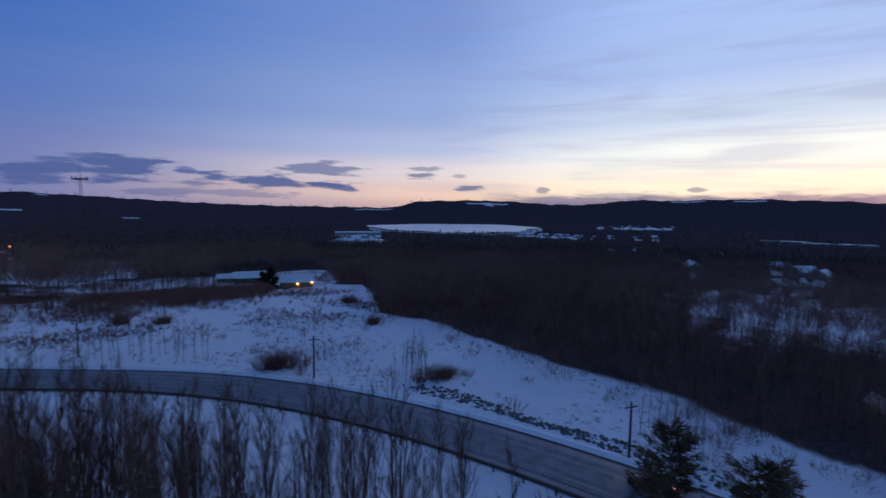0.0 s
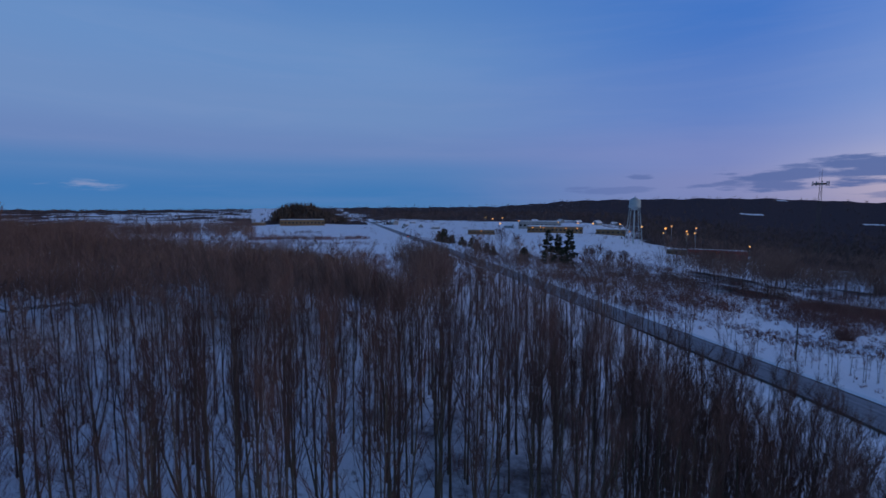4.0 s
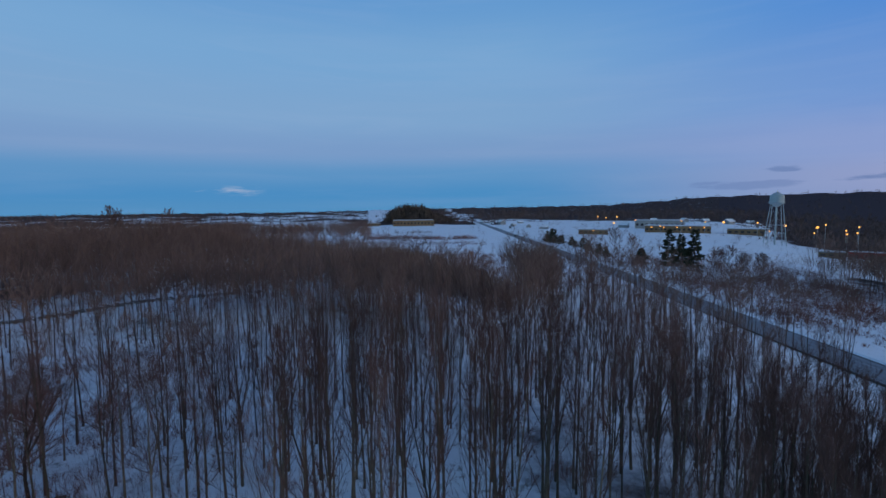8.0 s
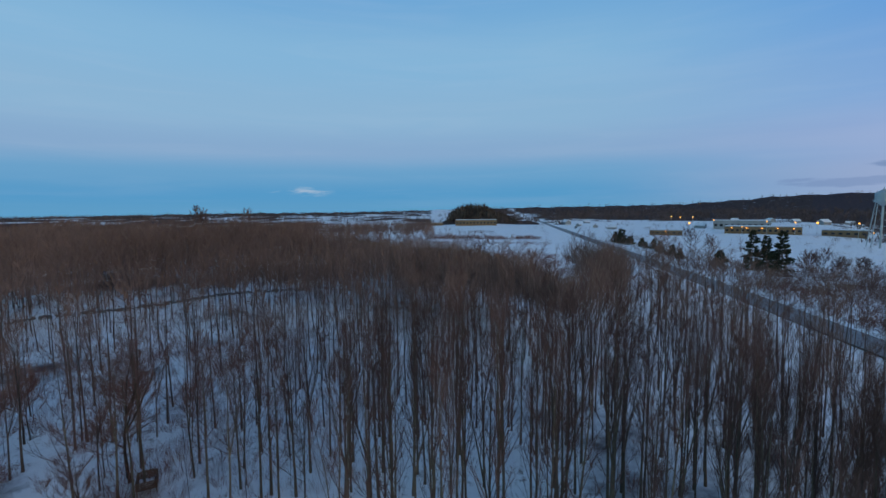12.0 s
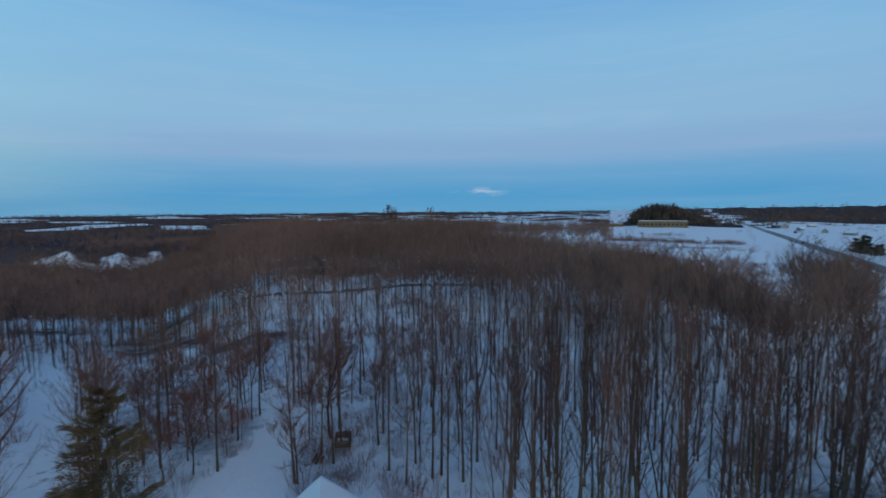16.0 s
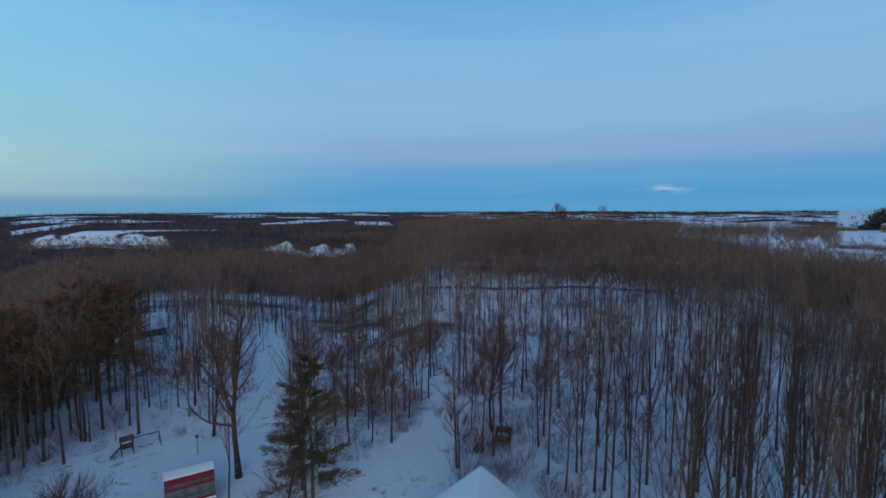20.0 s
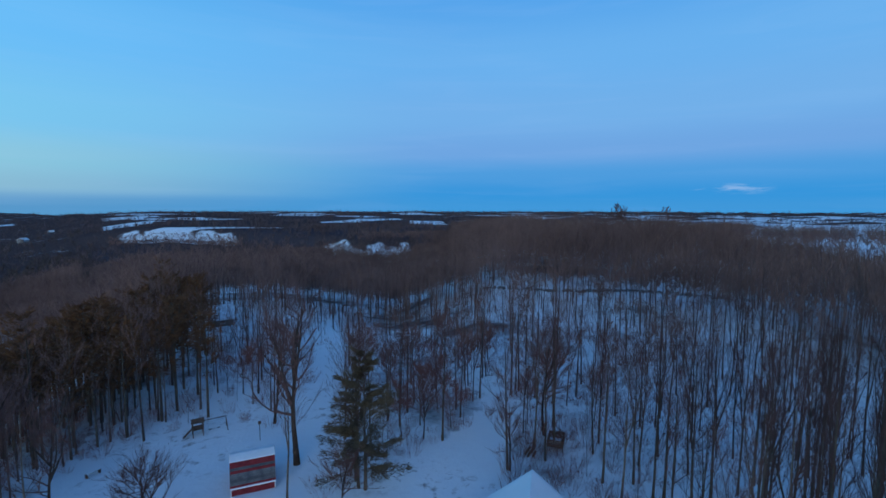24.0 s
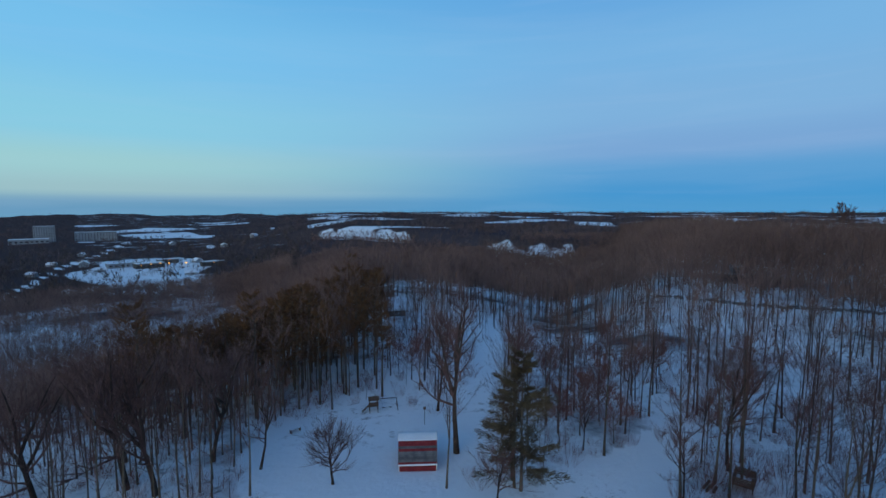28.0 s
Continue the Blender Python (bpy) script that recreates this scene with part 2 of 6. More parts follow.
OLD_WOOD = material("weathered_wood", (0.07, 0.045, 0.035), (0.2, 0.13, 0.09), 2.0, 0.9, 0.5, per_object=0.25)
POLE_WOOD = material("pole_wood", (0.06, 0.05, 0.04), (0.12, 0.1, 0.08), 1.0, 0.9, 0.4)
BOULDER = material("boulder", (0.10, 0.10, 0.10), (0.26, 0.25, 0.24), 1.0, 0.9, 0.6, per_island=0.3)
RUBBER = material("rubber", (0.012, 0.012, 0.013), (0.03, 0.03, 0.03), 3.0, 0.8, 0.2)
CAR_DARK = material("dark_car_paint", (0.012, 0.013, 0.018), (0.02, 0.022, 0.03), 1.0, 0.25, 0.0)
SODIUM = glowing("sodium_lamp", (1.0, 0.40, 0.07), 2.2)
WARM = glowing("warm_lamp", (1.0, 0.48, 0.10), 14.0)
RED_LIGHT = glowing("red_lamp", (1.0, 0.10, 0.05), 9.0)
HEADLIGHT = glowing("headlight", (1.0, 0.9, 0.7), 22.0)


# ---- mesh helpers ---------------------------------------------------------------------------
def tri_mesh(name, V, F, mats, index=None):
    """A mesh of triangles from arrays."""
    me = bpy.data.meshes.new(name)
    me.vertices.add(len(V))
    me.vertices.foreach_set("co", np.asarray(V, np.float32).ravel())
    me.loops.add(len(F) * 3)
    me.loops.foreach_set("vertex_index", np.asarray(F, np.int32).ravel())
    me.polygons.add(len(F))
    me.polygons.foreach_set("loop_start", np.arange(0, len(F) * 3, 3, dtype=np.int32))
    for m in mats:
        me.materials.append(m)
    if index is not None:
        me.polygons.foreach_set("material_index", np.asarray(index, np.int32))
    me.update()
    me.validate()
    return me


def part(name, bm, mat, parent, label="", bevel=0.0):
    """Links a bmesh as one mesh object under a thing or a part."""
    if bevel:
        bmesh.ops.bevel(bm, geom=bm.edges[:], offset=bevel, segments=1, affect="EDGES")
    me = bpy.data.meshes.new(name)
    bm.to_mesh(me)
    bm.free()
    for m in (mat if isinstance(mat, (list, tuple)) else [mat]):
        me.materials.append(m)
    ob = new(name, me)
    ob.parent = parent
    if label:
        ob["label"] = label
    return ob


def box(x0, x1, y0, y1, z0, z1, bm=None):
    bm = bm or bmesh.new()
    bmesh.ops.create_cube(bm, size=1, matrix=Matrix.Translation(((x0 + x1) / 2, (y0 + y1) / 2, (z0 + z1) / 2)) @ Matrix.Diagonal((x1 - x0, y1 - y0, z1 - z0, 1)))
    return bm


def rod(a, b, r0, r1=None, sides=8, bm=None):
    bm = bm or bmesh.new()
    a, b = Vector(a), Vector(b)
    q = (b - a).to_track_quat("Z", "Y").to_matrix().to_4x4()
    bmesh.ops.create_cone(bm, cap_ends=True, segments=sides, radius1=r0, radius2=r0 if r1 is None else r1, depth=(b - a).length,
                          matrix=Matrix.Translation((a + b) / 2) @ q)
    return bm


def prism(profile, x0, x1, bm=None):
    """A closed profile in y and z, drawn out along x."""
    bm = bm or bmesh.new()
    a = [bm.verts.new((x0, y, z)) for y, z in profile]
    b = [bm.verts.new((x1, y, z)) for y, z in profile]
    bm.faces.new(a[::-1])
    bm.faces.new(b)
    for i in range(len(a)):
        j = (i + 1) % len(a)
        bm.faces.new((a[i], a[j], b[j], b[i]))
    bmesh.ops.recalc_face_normals(bm, faces=bm.faces[:])
    return bm


def thing(name, x, y, label, category, group="", turn=0.0, z=None, kind=""):
    ob = new(name)
    ob.matrix_basis = pose(x, y, ground(x, y) if z is None else z, 0, 0, turn)
    return tagged(ob, label, category, group, kind)


def polar(az, r):
    return -math.sin(radians(az)) * r, math.cos(radians(az)) * r


# ---- the lie of the land --------------------------------------------------------------------
def step(a, b, x):
    t = np.clip((x - a) / (b - a), 0.0, 1.0)
    return t * t * (3 - 2 * t)


def bell(az, centre, width):
    return np.exp(-((az - centre) / width) ** 2)


ROAD_W = 4.7   # half the paved width


def road_y(x):
    """The road's middle line: straight to the far left, bending towards +x."""
    x = np.asarray(x, float)
    return 76.0 - 0.022 * np.maximum(-x - 180, 0) - 0.0049 * np.maximum(x + 57, 0) ** 2


def heights(x, y):
    x, y = np.asarray(x, float), np.asarray(y, float)
    r = np.hypot(x, y) + 1e-6
    az = (np.degrees(np.arctan2(-x, y)) + 100) % 360 - 100        # -100 .. 260
    # the valley with the lake
    lake_side = step(62, 34, az) * step(-100, -70, az)
    z = -lake_side * (12 * step(110, 330, r) + 34 * step(280, 1100, r) + 24 * step(900, 2000, r))
    # the valley with the lit yard, and the ravine that runs up from it
    yard_side = step(178, 196, az) * step(262, 235, az)
    z = z - yard_side * (34 * step(54, 190, r) + 8 * step(200, 560, r))
    ravine = step(141, 155, az) * step(196, 178, az)
    brink = np.interp(az, (154, 168), (66, 128))
    bank_r = 395 + 14.0 * np.clip(az - 157, 0, 30)
    z = z - ravine * 14 * step(brink, brink + 150, r) * step(bank_r + 45, bank_r - 12, r)
    # the low hill under the wood
    z = z + np.interp(az, (84, 99, 112, 121, 137, 146, 154), (0, 1.4, 4.0, 7.0, 6.0, 2.5, 0)) * step(105, 265, r) * step(560, 340, r)
    # far rise to the skyline
    sky = (1.2 * bell(az, 46, 17) + 0.16 * bell(az, 124, 11) + 0.42 * bell(az, 61, 7) + 0.1 * bell(az, 76, 10) + 0.72 * step(6.6, 3.0, az) * step(-18, -5, az) + 0.22 * bell(az, 0, 4) + 0.08 * bell(az, 12, 12) + 0.25 * step(2, -6, az) * step(-60, -40, az)
           + 0.045 * np.sin(az * 2.1 + 0.7) + 0.03 * np.sin(az * 5.3) + 0.02 * np.sin(az * 11.7)
           + 1.05 * bell(az, -33, 16) + 0.3 * bell(az, -22, 3) + 0.3 * bell(az, -70, 20) - (0.5 + 0.3 * step(135, 175, az)) * step(86, 120, az) * step(262, 215, az) - 0.10
           + 0.28 * bell(az, 203, 2.5) + 0.22 * bell(az, 191, 2.0) + 0.2 * bell(az, 208, 2))
    z = z + 17 * np.exp(-((x + 882) / 55) ** 2 - ((y + 70) / 55) ** 2)
    z = z + 17 * bell(az, 10.4, 3.0) * bell(r, 930, 70)                # knoll with the snowy sheds before the lake
    top = EYE + 4650 * np.tan(np.radians(sky))
    z = z + (top - z) * step(2900, 4650, r)
    rough = np.sin(x * 0.011 + 1.3 * np.sin(y * 0.007)) * np.sin(y * 0.013 + np.sin(x * 0.009)) * np.minimum(r / 400, 3.0)
    z = z + rough * step(140, 400, r) * (1 - 0.8 * step(34, 42, az) * step(104, 96, az) * step(1200, 800, r)) * (1 - 0.85 * step(1700, 2000, r) * step(3100, 2800, r) * lake_side)
    # near ground: small swells, a low bank on the far side of the road
    z = z + 0.25 * np.sin(x * 0.13 + 0.5) * np.sin(y * 0.11) * step(20, 45, r)
    d = np.abs(y - road_y(x))
    on_road = step(9, 6, d) * step(140, 60, x)
    z = z * (1 - on_road * step(900, 500, r))
    return z


def ground(x, y):
    return float(heights(x, y))


# single houses: bearing and distance, each in a clearing of its own
SPOTS = [(205, 470), (207, 520), (203.5, 455), (201, 480), (206, 590), (208, 640), (198.5, 520), (209.5, 560), (204.3, 545), (196, 720), (193, 800), (8.4, 905), (9.6, 885), (11.4, 895), (12.8, 920), (190, 900), (198, 950), (202, 1000), (206, 980), (188, 1150),
         (-23.1, 800), (-25.4, 760), (-31.4, 610), (-36.3, 430), (-38.5, 385), (-40, 375), (-28.8, 365), (-19, 2800), (-20.4, 2850), (-21.3, 2780), (-22, 2900), (-23.2, 2820), (-24.4, 2870), (-25.5, 2800), (-26.3, 2880),
         (-9.2, 1640), (-9.9, 1690), (-10.6, 1630), (-11.2, 1720), (-11.8, 1660), (-12.4, 1610), (-13, 1700), (-13.5, 1640), (-14.2, 1690), (-14.8, 1620), (-15.4, 1660), (-16, 1720), (-16.6, 1650), (-8.4, 1700),
         (-36.2, 318), (-38.0, 312), (-39.0, 316), (-28.5, 430), (-20.2, 560), (-22.5, 600), (-14, 1500), (-12, 1550), (-10, 1600), (-16, 1450), (-18, 1500), (-20, 1650), (-9, 1700), (-23, 1600), (-25, 1700), (-41, 700), (-39, 760), (-43, 740),
         (82, 760), (83.5, 820), (85.5, 870), (80, 690), (78, 640), (84.6, 940), (81, 880), (30, 520), (33, 560), (40, 600), (69, 700), (59, 900), (61, 950), (57, 1000), (63, 980), (66, 1020), (56, 920)]


def woods_density(x, y):
    """How thickly trees stand, 0 to 1."""
    x, y = np.asarray(x, float), np.asarray(y, float)
    r = np.hypot(x, y) + 1e-6
    az = (np.degrees(np.arctan2(-x, y)) + 100) % 360 - 100
    wob = 12 * np.sin(x * 0.03 + 2 * np.sin(y * 0.021)) + 8 * np.sin(y * 0.047 + x * 0.02)
    d = y - road_y(x)
    edge_y = 34 + 0.045 * np.maximum(-x - 20, 0) - 0.8 * np.maximum(x + 3, 0) + 0.12 * wob + 10 * step(-38, -80, x)          # the wood ends short of the road
    wood_end = np.interp(az, (60, 72, 78.6, 85, 92, 99, 106, 112.6, 121, 137, 146), (96, 96, 100, 112, 136, 165, 198, 240, 300, 325, 700)) + 0.45 * wob
    out = step(edge_y + 2, edge_y - 3, y) * step(wood_end + 6, wood_end - 5, r) * step(26, 32, r)
    out = out * step(14, 6, x + (y < -30) * -400)
    out = out * step(0.92, 1.15, np.hypot((x + 1.5) / 13.0, (y + 56) / 13.5))                    # yard round the shed
    t_ride = np.clip(((x + 14) * -23.6 + (y + 52) * -51) / (23.6 ** 2 + 51 ** 2), 0, 1)
    out = out * step(2.4, 3.8, np.hypot(x + 14 + 23.6 * t_ride, y + 52 + 51 * t_ride))           # snowy ride behind the spruce
    for (ax, ay), (bx, by), w in (((-20.4, -40.1), (-32.8, -44.2), 3.0), ((-32.8, -44.2), (-41.0, -48.6), 2.4), ((-41.0, -48.6), (-46.0, -56.0), 1.2)):    # curving snowy path
        tp = np.clip(((x - ax) * (bx - ax) + (y - ay) * (by - ay)) / ((bx - ax) ** 2 + (by - ay) ** 2), 0, 1)
        out = out * step(w, w + 1.3, np.hypot(x - ax - (bx - ax) * tp, y - ay - (by - ay) * tp))
    out = out * step(13, 17, np.hypot(x + 22, y + 26))                                             # house lot
    out = out * step(0.85, 1.1, np.hypot((x + 61) / 9.0, (y + 162) / 13.0))
    out = out * step(0.85, 1.1, np.hypot((x + 27) / 6.5, (y + 41) / 6.5))
    out = np.where((az > 134) & (r < 47), 0.0, out)
    out = np.maximum(out, (0.3 + 0.4 * step(-62, -82, x)) * step(-48, -70, x) * step(-190, -150, x) * (y > 22) * (d < -8))     # scattered trees along the road
    # beyond the road towards the lake
    edge = np.interp(az, (-41, -33, -27, -19, -15, -5, 10), (70, 75, 81, 84, 86, 101, 134)) + 0.2 * wob
    lake = step(edge - 4, edge + 8, r) * step(16, 11, az + wob * 0.05 + 4 * step(190, 150, r)) * (d > 12)
    glades = step(-21, -31, az) * step(112, 150, r) * step(300, 230, r) * (0.5 + 0.5 * np.sin(az * 1.4 + 0.03 * r + 0.1 * wob))
    lake = lake * (1 - 0.55 * glades)
    out = np.maximum(out, lake * (1 - 0.27 * step(2200, 3000, r)))
    far_left = step(8, 11, az) * step(58, 50, az) * step(285, 320, r + wob - 190 * step(36, 45, az)) * (d > 12)
    lake = lake * (1 - step(8, 10, az) * step(190, 200, r) * step(300, 280, r))
    open_patch = 0.55 * bell(az, 36, 4.5) * bell(r, 410, 50) + bell(az, 30, 3) * bell(r, 560, 40)
    out = np.maximum(out, far_left * np.clip(1 - 1.5 * open_patch, 0, 1))
    out = np.maximum(out, 0.74 * step(30, 44, az) * step(100, 95, az) * step(900 - 300 * step(62, 48, az), 1200 - 300 * step(62, 48, az), r + 6 * wob) )
    out = np.maximum(out, 0.5 * step(35, 39, az) * step(53, 47, az) * step(180, 200, r) * step(520, 440, r) * (d > 12))
    # the far plateau and the valley on the other side
    out = np.where((az > 100) & (r > 330), np.maximum(out, 0.9 * (np.sin(x * 0.012 + np.sin(y * 0.01)) * np.sin(y * 0.009 + 1) > -0.45)), out)
    fields = step(92, 100, az) * step(152, 143, az) * step(560, 640, r + 3 * wob)
    out = out * (1 - 0.75 * step(84, 90, az) * step(119, 112, az) * step(wood_end + 6, wood_end + 30, r) * step(2300, 2000, r) * np.where(r < 900, 1.0, 0.5 + 0.5 * np.sin(r * 0.014 + 2 * np.sin(az * 0.7))))
    out = np.maximum(out, 0.7 * step(26, 29, az) * step(52, 47, az) * step(203, 212, r) * step(420, 380, r) * (1 - bell(az, 36.5, 4.5) * bell(r, 393, 32)) * (1 - 0.8 * bell(az, 34.5, 5) * bell(r, 262, 16)) * (d > 12))
    out = out * (1 - 0.6 * fields * (np.sin(r * 0.011 + az * 0.5 + np.sin(az * 0.9)) > 0.72))
    out = np.maximum(out, 0.9 * (np.hypot((x + 865) / 160, (y + 45) / 150) < 1.0) * (r > 800))
    out = out * (1 - 0.12 * step(185, 192, az) * step(300, 420, r))
    out = np.where((az > 105) & (r > 2300), np.maximum(out, 0.74 * step(2300, 2700, r)), out)
    out = np.where((az > 91) & (az < 97) & (r > 850), np.maximum(out, 0.8), out)
    out = out * (1 - step(187, 194, az) * step(215, 260, r) * step(560, 520, r) * 0.4)
    out = np.where((az > 205.8) & (r > 440), np.maximum(out, 0.95), out)
    out = np.where((az > 183.6) & (az < 194) & (r > 330) & (r < 2000), np.maximum(out, 0.88), out)
    lot = np.hypot((az - 200.8) / 5.4, (r - 615) / 150) + 0.01 * wob
    out = out * step(0.9, 1.15, lot)
    bank_r = 395 + 14.0 * np.clip(az - 157, 0, 30)
    ragged = 8 * np.sin(az * 1.7 + 1.0) + 3 * np.sin(az * 4.1)
    bank = step(6.4, 4.2, np.abs(az - 156.5)) * bell(r, bank_r + ragged, 23) + step(6.5, 4.5, np.abs(az - 177)) * bell(r, bank_r + ragged, 34)
    out = out * np.clip(1 - 1.15 * bank, 0.22, 1)
    wall_d = np.abs((x + 147) * 0.744 + (y + 74) * 0.668)          # open snow along the old stone wall in the wood
    out = np.where((wall_d < 11) & (x < -100) & (x > -156) & (y < -62) & (y > -132), out * 0.3, out)
    for sa, sr in SPOTS:
        out = np.where((np.abs(az - sa) < 0.5) & (r > sr * 0.88) & (r < sr + 18) & (az < 180), out * 0.2, out)
    out = out * step(0.9, 1.1, np.hypot((az - 10.4) / 4.0, (r - 905) / 95))                          # round the snowy sheds
    out = np.where((az > 42.5) & (az < 49.8) & (r > 300) & (r < 432), out * 0.1, out)                # before the long barn
    out = np.where((az > 9.2 + 0.09 * wob + 0.02 * (r - 170)) & (az < 20.5) & (d > 12) & (r > 135) & (r < 212), out * 0.0, out)     # farmyard
    for fa_c, fr_c, fa_w, fr_w in ((-5.5, 4150, 3.2, 110), (8.5, 4200, 2.6, 90), (-28, 4350, 2.0, 70), (-33.5, 4300, 1.5, 60), (41, 4250, 1.6, 70), (43.5, 3500, 1.0, 60), (34, 3300, 0.8, 60)):
        out = np.where(np.hypot((az - fa_c) / fa_w, (r - fr_c) / fr_w) < 1 + 0.01 * wob, 0.0, out)
    lake_water = (np.hypot((az + 1.5) / 10.6, (r - 2260) / 520) < 1.04)
    out = out * (1 - lake_water)
    out = np.where((az > 33.6) & (az < 39.6) & (r > 322) & (r < 412), 0.0, out)                      # snowfield beyond the farm's woods
    out = np.where((np.abs(az - 144.7) < 1.3) & (r > 600) & (r < 800) | (np.abs(az - 149.5) < 2.2) & (r > 820) & (r < 980), 0.0, out)    # plateau fields
    out = out * (np.abs(d) > 11)
    return out


# ground: one sheet to the horizon
def build_ground():
    rings = np.concatenate([[0.0], np.geomspace(8, 4950, 190)])
    n = 600
    a = np.linspace(0, 2 * np.pi, n, endpoint=False)
    R, A = np.meshgrid(rings[1:], a, indexing="ij")
    X, Y = -np.sin(A) * R, np.cos(A) * R
    Z = heights(X, Y)
    V = np.concatenate([[[0, 0, ground(0, 0)]], np.stack([X, Y, Z], -1).reshape(-1, 3)])
    i = np.arange(n)
    j = (i + 1) % n
    tris = [np.stack([np.zeros(n, int), 1 + i, 1 + j], 1)]
    for k in range(len(rings) - 2):
        b0, b1 = 1 + k * n, 1 + (k + 1) * n
        tris.append(np.stack([b0 + i, b1 + i, b1 + j], 1))
        tris.append(np.stack([b0 + i, b1 + j, b0 + j], 1))
    F = np.concatenate(tris)
    me = tri_mesh("ground", V, F, [GROUND])
    az = (np.degrees(np.arctan2(-V[:, 0], V[:, 1])) + 100) % 360 - 100
    far = step(130, 420, np.hypot(V[:, 0], V[:, 1]))
    cover = woods_density(V[:, 0], V[:, 1]) * np.where((az < 60) & (V[:, 1] > road_y(V[:, 0])), 0.8 - 0.34 * step(-22, -33, az) * step(112, 150, np.hypot(V[:, 0], V[:, 1])) * step(300, 230, np.hypot(V[:, 0], V[:, 1])) + 0.5 * step(200, 900, np.hypot(V[:, 0], V[:, 1])) + 0.6 * step(900, 1500, np.hypot(V[:, 0], V[:, 1])), np.where((az > 185) & (V[:, 1] ** 2 + V[:, 0] ** 2 > 390 ** 2), 0.86, np.maximum(far, np.where(az > 118, 0.4, 0.34))))
    at = me.attributes.new("cover", "FLOAT", "POINT")
    at.data.foreach_set("value", cover.astype(np.float32))
    me.shade_smooth()
    return tagged(new("ground", me), "snow-covered ground with leaf litter and brush under the woods", "ground", kind="structure")


def ground_material():
    m = bpy.data.materials.new("snowy_ground")
    m.use_nodes = True
    t = m.node_tree
    bsdf = t.nodes["Principled BSDF"]
    at = t.nodes.new("ShaderNodeTexCoord").outputs["Object"]
    drift = node(t, "ShaderNodeTexNoise", Scale=0.05, Detail=5.0, Roughness=0.6)
    grain = node(t, "ShaderNodeTexNoise", Scale=1.1, Detail=6.0, Roughness=0.7)
    stalks = node(t, "ShaderNodeTexNoise", Scale=0.55, Detail=8.0, Roughness=0.75)
    for n in (drift, grain, stalks):
        t.links.new(at, n.inputs[0])
    snow = ramp(t, drift.outputs[0], [(0.3, (0.84, 0.86, 0.885)), (0.7, (0.93, 0.935, 0.94))])
    litter = ramp(t, stalks.outputs[0], [(0.52, (0, 0, 0)), (0.64, (1, 1, 1))])
    thin = ramp(t, drift.outputs[0], [(0.44, (0, 0, 0)), (0.62, (1, 1, 1))])
    near = blend(t, maths(t, "MULTIPLY", maths(t, "MULTIPLY", litter, thin), 0.8), snow, (0.16, 0.12, 0.09))
    brush = ramp(t, grain.outputs[0], [(0.3, (0.035, 0.022, 0.022)), (0.75, (0.11, 0.068, 0.062))])
    cover = t.nodes.new("ShaderNodeAttribute")
    cover.attribute_name = "cover"
    patchy = node(t, "ShaderNodeTexNoise", Scale=0.018, Detail=8.0, Roughness=0.7)
    t.links.new(at, patchy.inputs[0])
    mask = maths(t, "ADD", cover.outputs["Fac"], maths(t, "MULTIPLY", maths(t, "SUBTRACT", patchy.outputs[0], 0.5), 1.6))
    mask = maths(t, "MULTIPLY", ramp(t, mask, [(0.35, (0, 0, 0)), (0.6, (1, 1, 1))]), 0.97)
    # Thickest far woods: the crowns' self-shade is painted into the ground's tone.
    canopy = ramp(t, cover.outputs["Fac"], [(0.98, (0, 0, 0)), (1.0, (1, 1, 1))])
    closed = ramp(t, grain.outputs[0], [(0.3, (0.036, 0.025, 0.031)), (0.75, (0.09, 0.063, 0.068))])
    t.links.new(blend(t, mask, near, blend(t, canopy, brush, closed)), bsdf.inputs["Base Color"])
    bsdf.inputs["Roughness"].default_value = 0.8
    bsdf.inputs["Specular IOR Level"].default_value = 0.0
    b = node(t, "ShaderNodeBump", Strength=0.5, Distance=0.25)
    t.links.new(grain.outputs[0], b.inputs["Height"])
    t.links.new(b.outputs[0], bsdf.inputs["Normal"])
    return m


GROUND = ground_material()
build_ground()


def strip(name, lo, hi, x0, x1, n, lift, mat, label, crown=0.0, thick=0.0):
    """A band that follows the road between two offsets from its middle line."""
    bm = bmesh.new()
    rows = []
    for i in range(n + 1):
        x = x0 + (x1 - x0) * i / n
        s = (float(road_y(x + 0.5)) - float(road_y(x - 0.5)))
        k = math.hypot(1, s)
        row = []
        for f in (0.0, 0.5, 1.0):
            o = lo + (hi - lo) * f
            px, py = x - o * s / k, float(road_y(x)) + o / k
            row.append(bm.verts.new((px, py, ground(x, float(road_y(x))) + lift + (crown if f == 0.5 else 0))))
        rows.append(row)
    for a, b in zip(rows, rows[1:]):
        for k in range(2):
            bm.faces.new((a[k], b[k], b[k + 1], a[k + 1]))
    if thick:
        g = bmesh.ops.extrude_face_region(bm, geom=bm.faces[:])
        for v in g["geom"]:
            if isinstance(v, bmesh.types.BMVert):
                v.co.z -= thick
    bmesh.ops.recalc_face_normals(bm, faces=bm.faces[:])
    ob = part(name, bm, mat, None)
    return tagged(ob, label, name.split("_")[0], kind="structure")


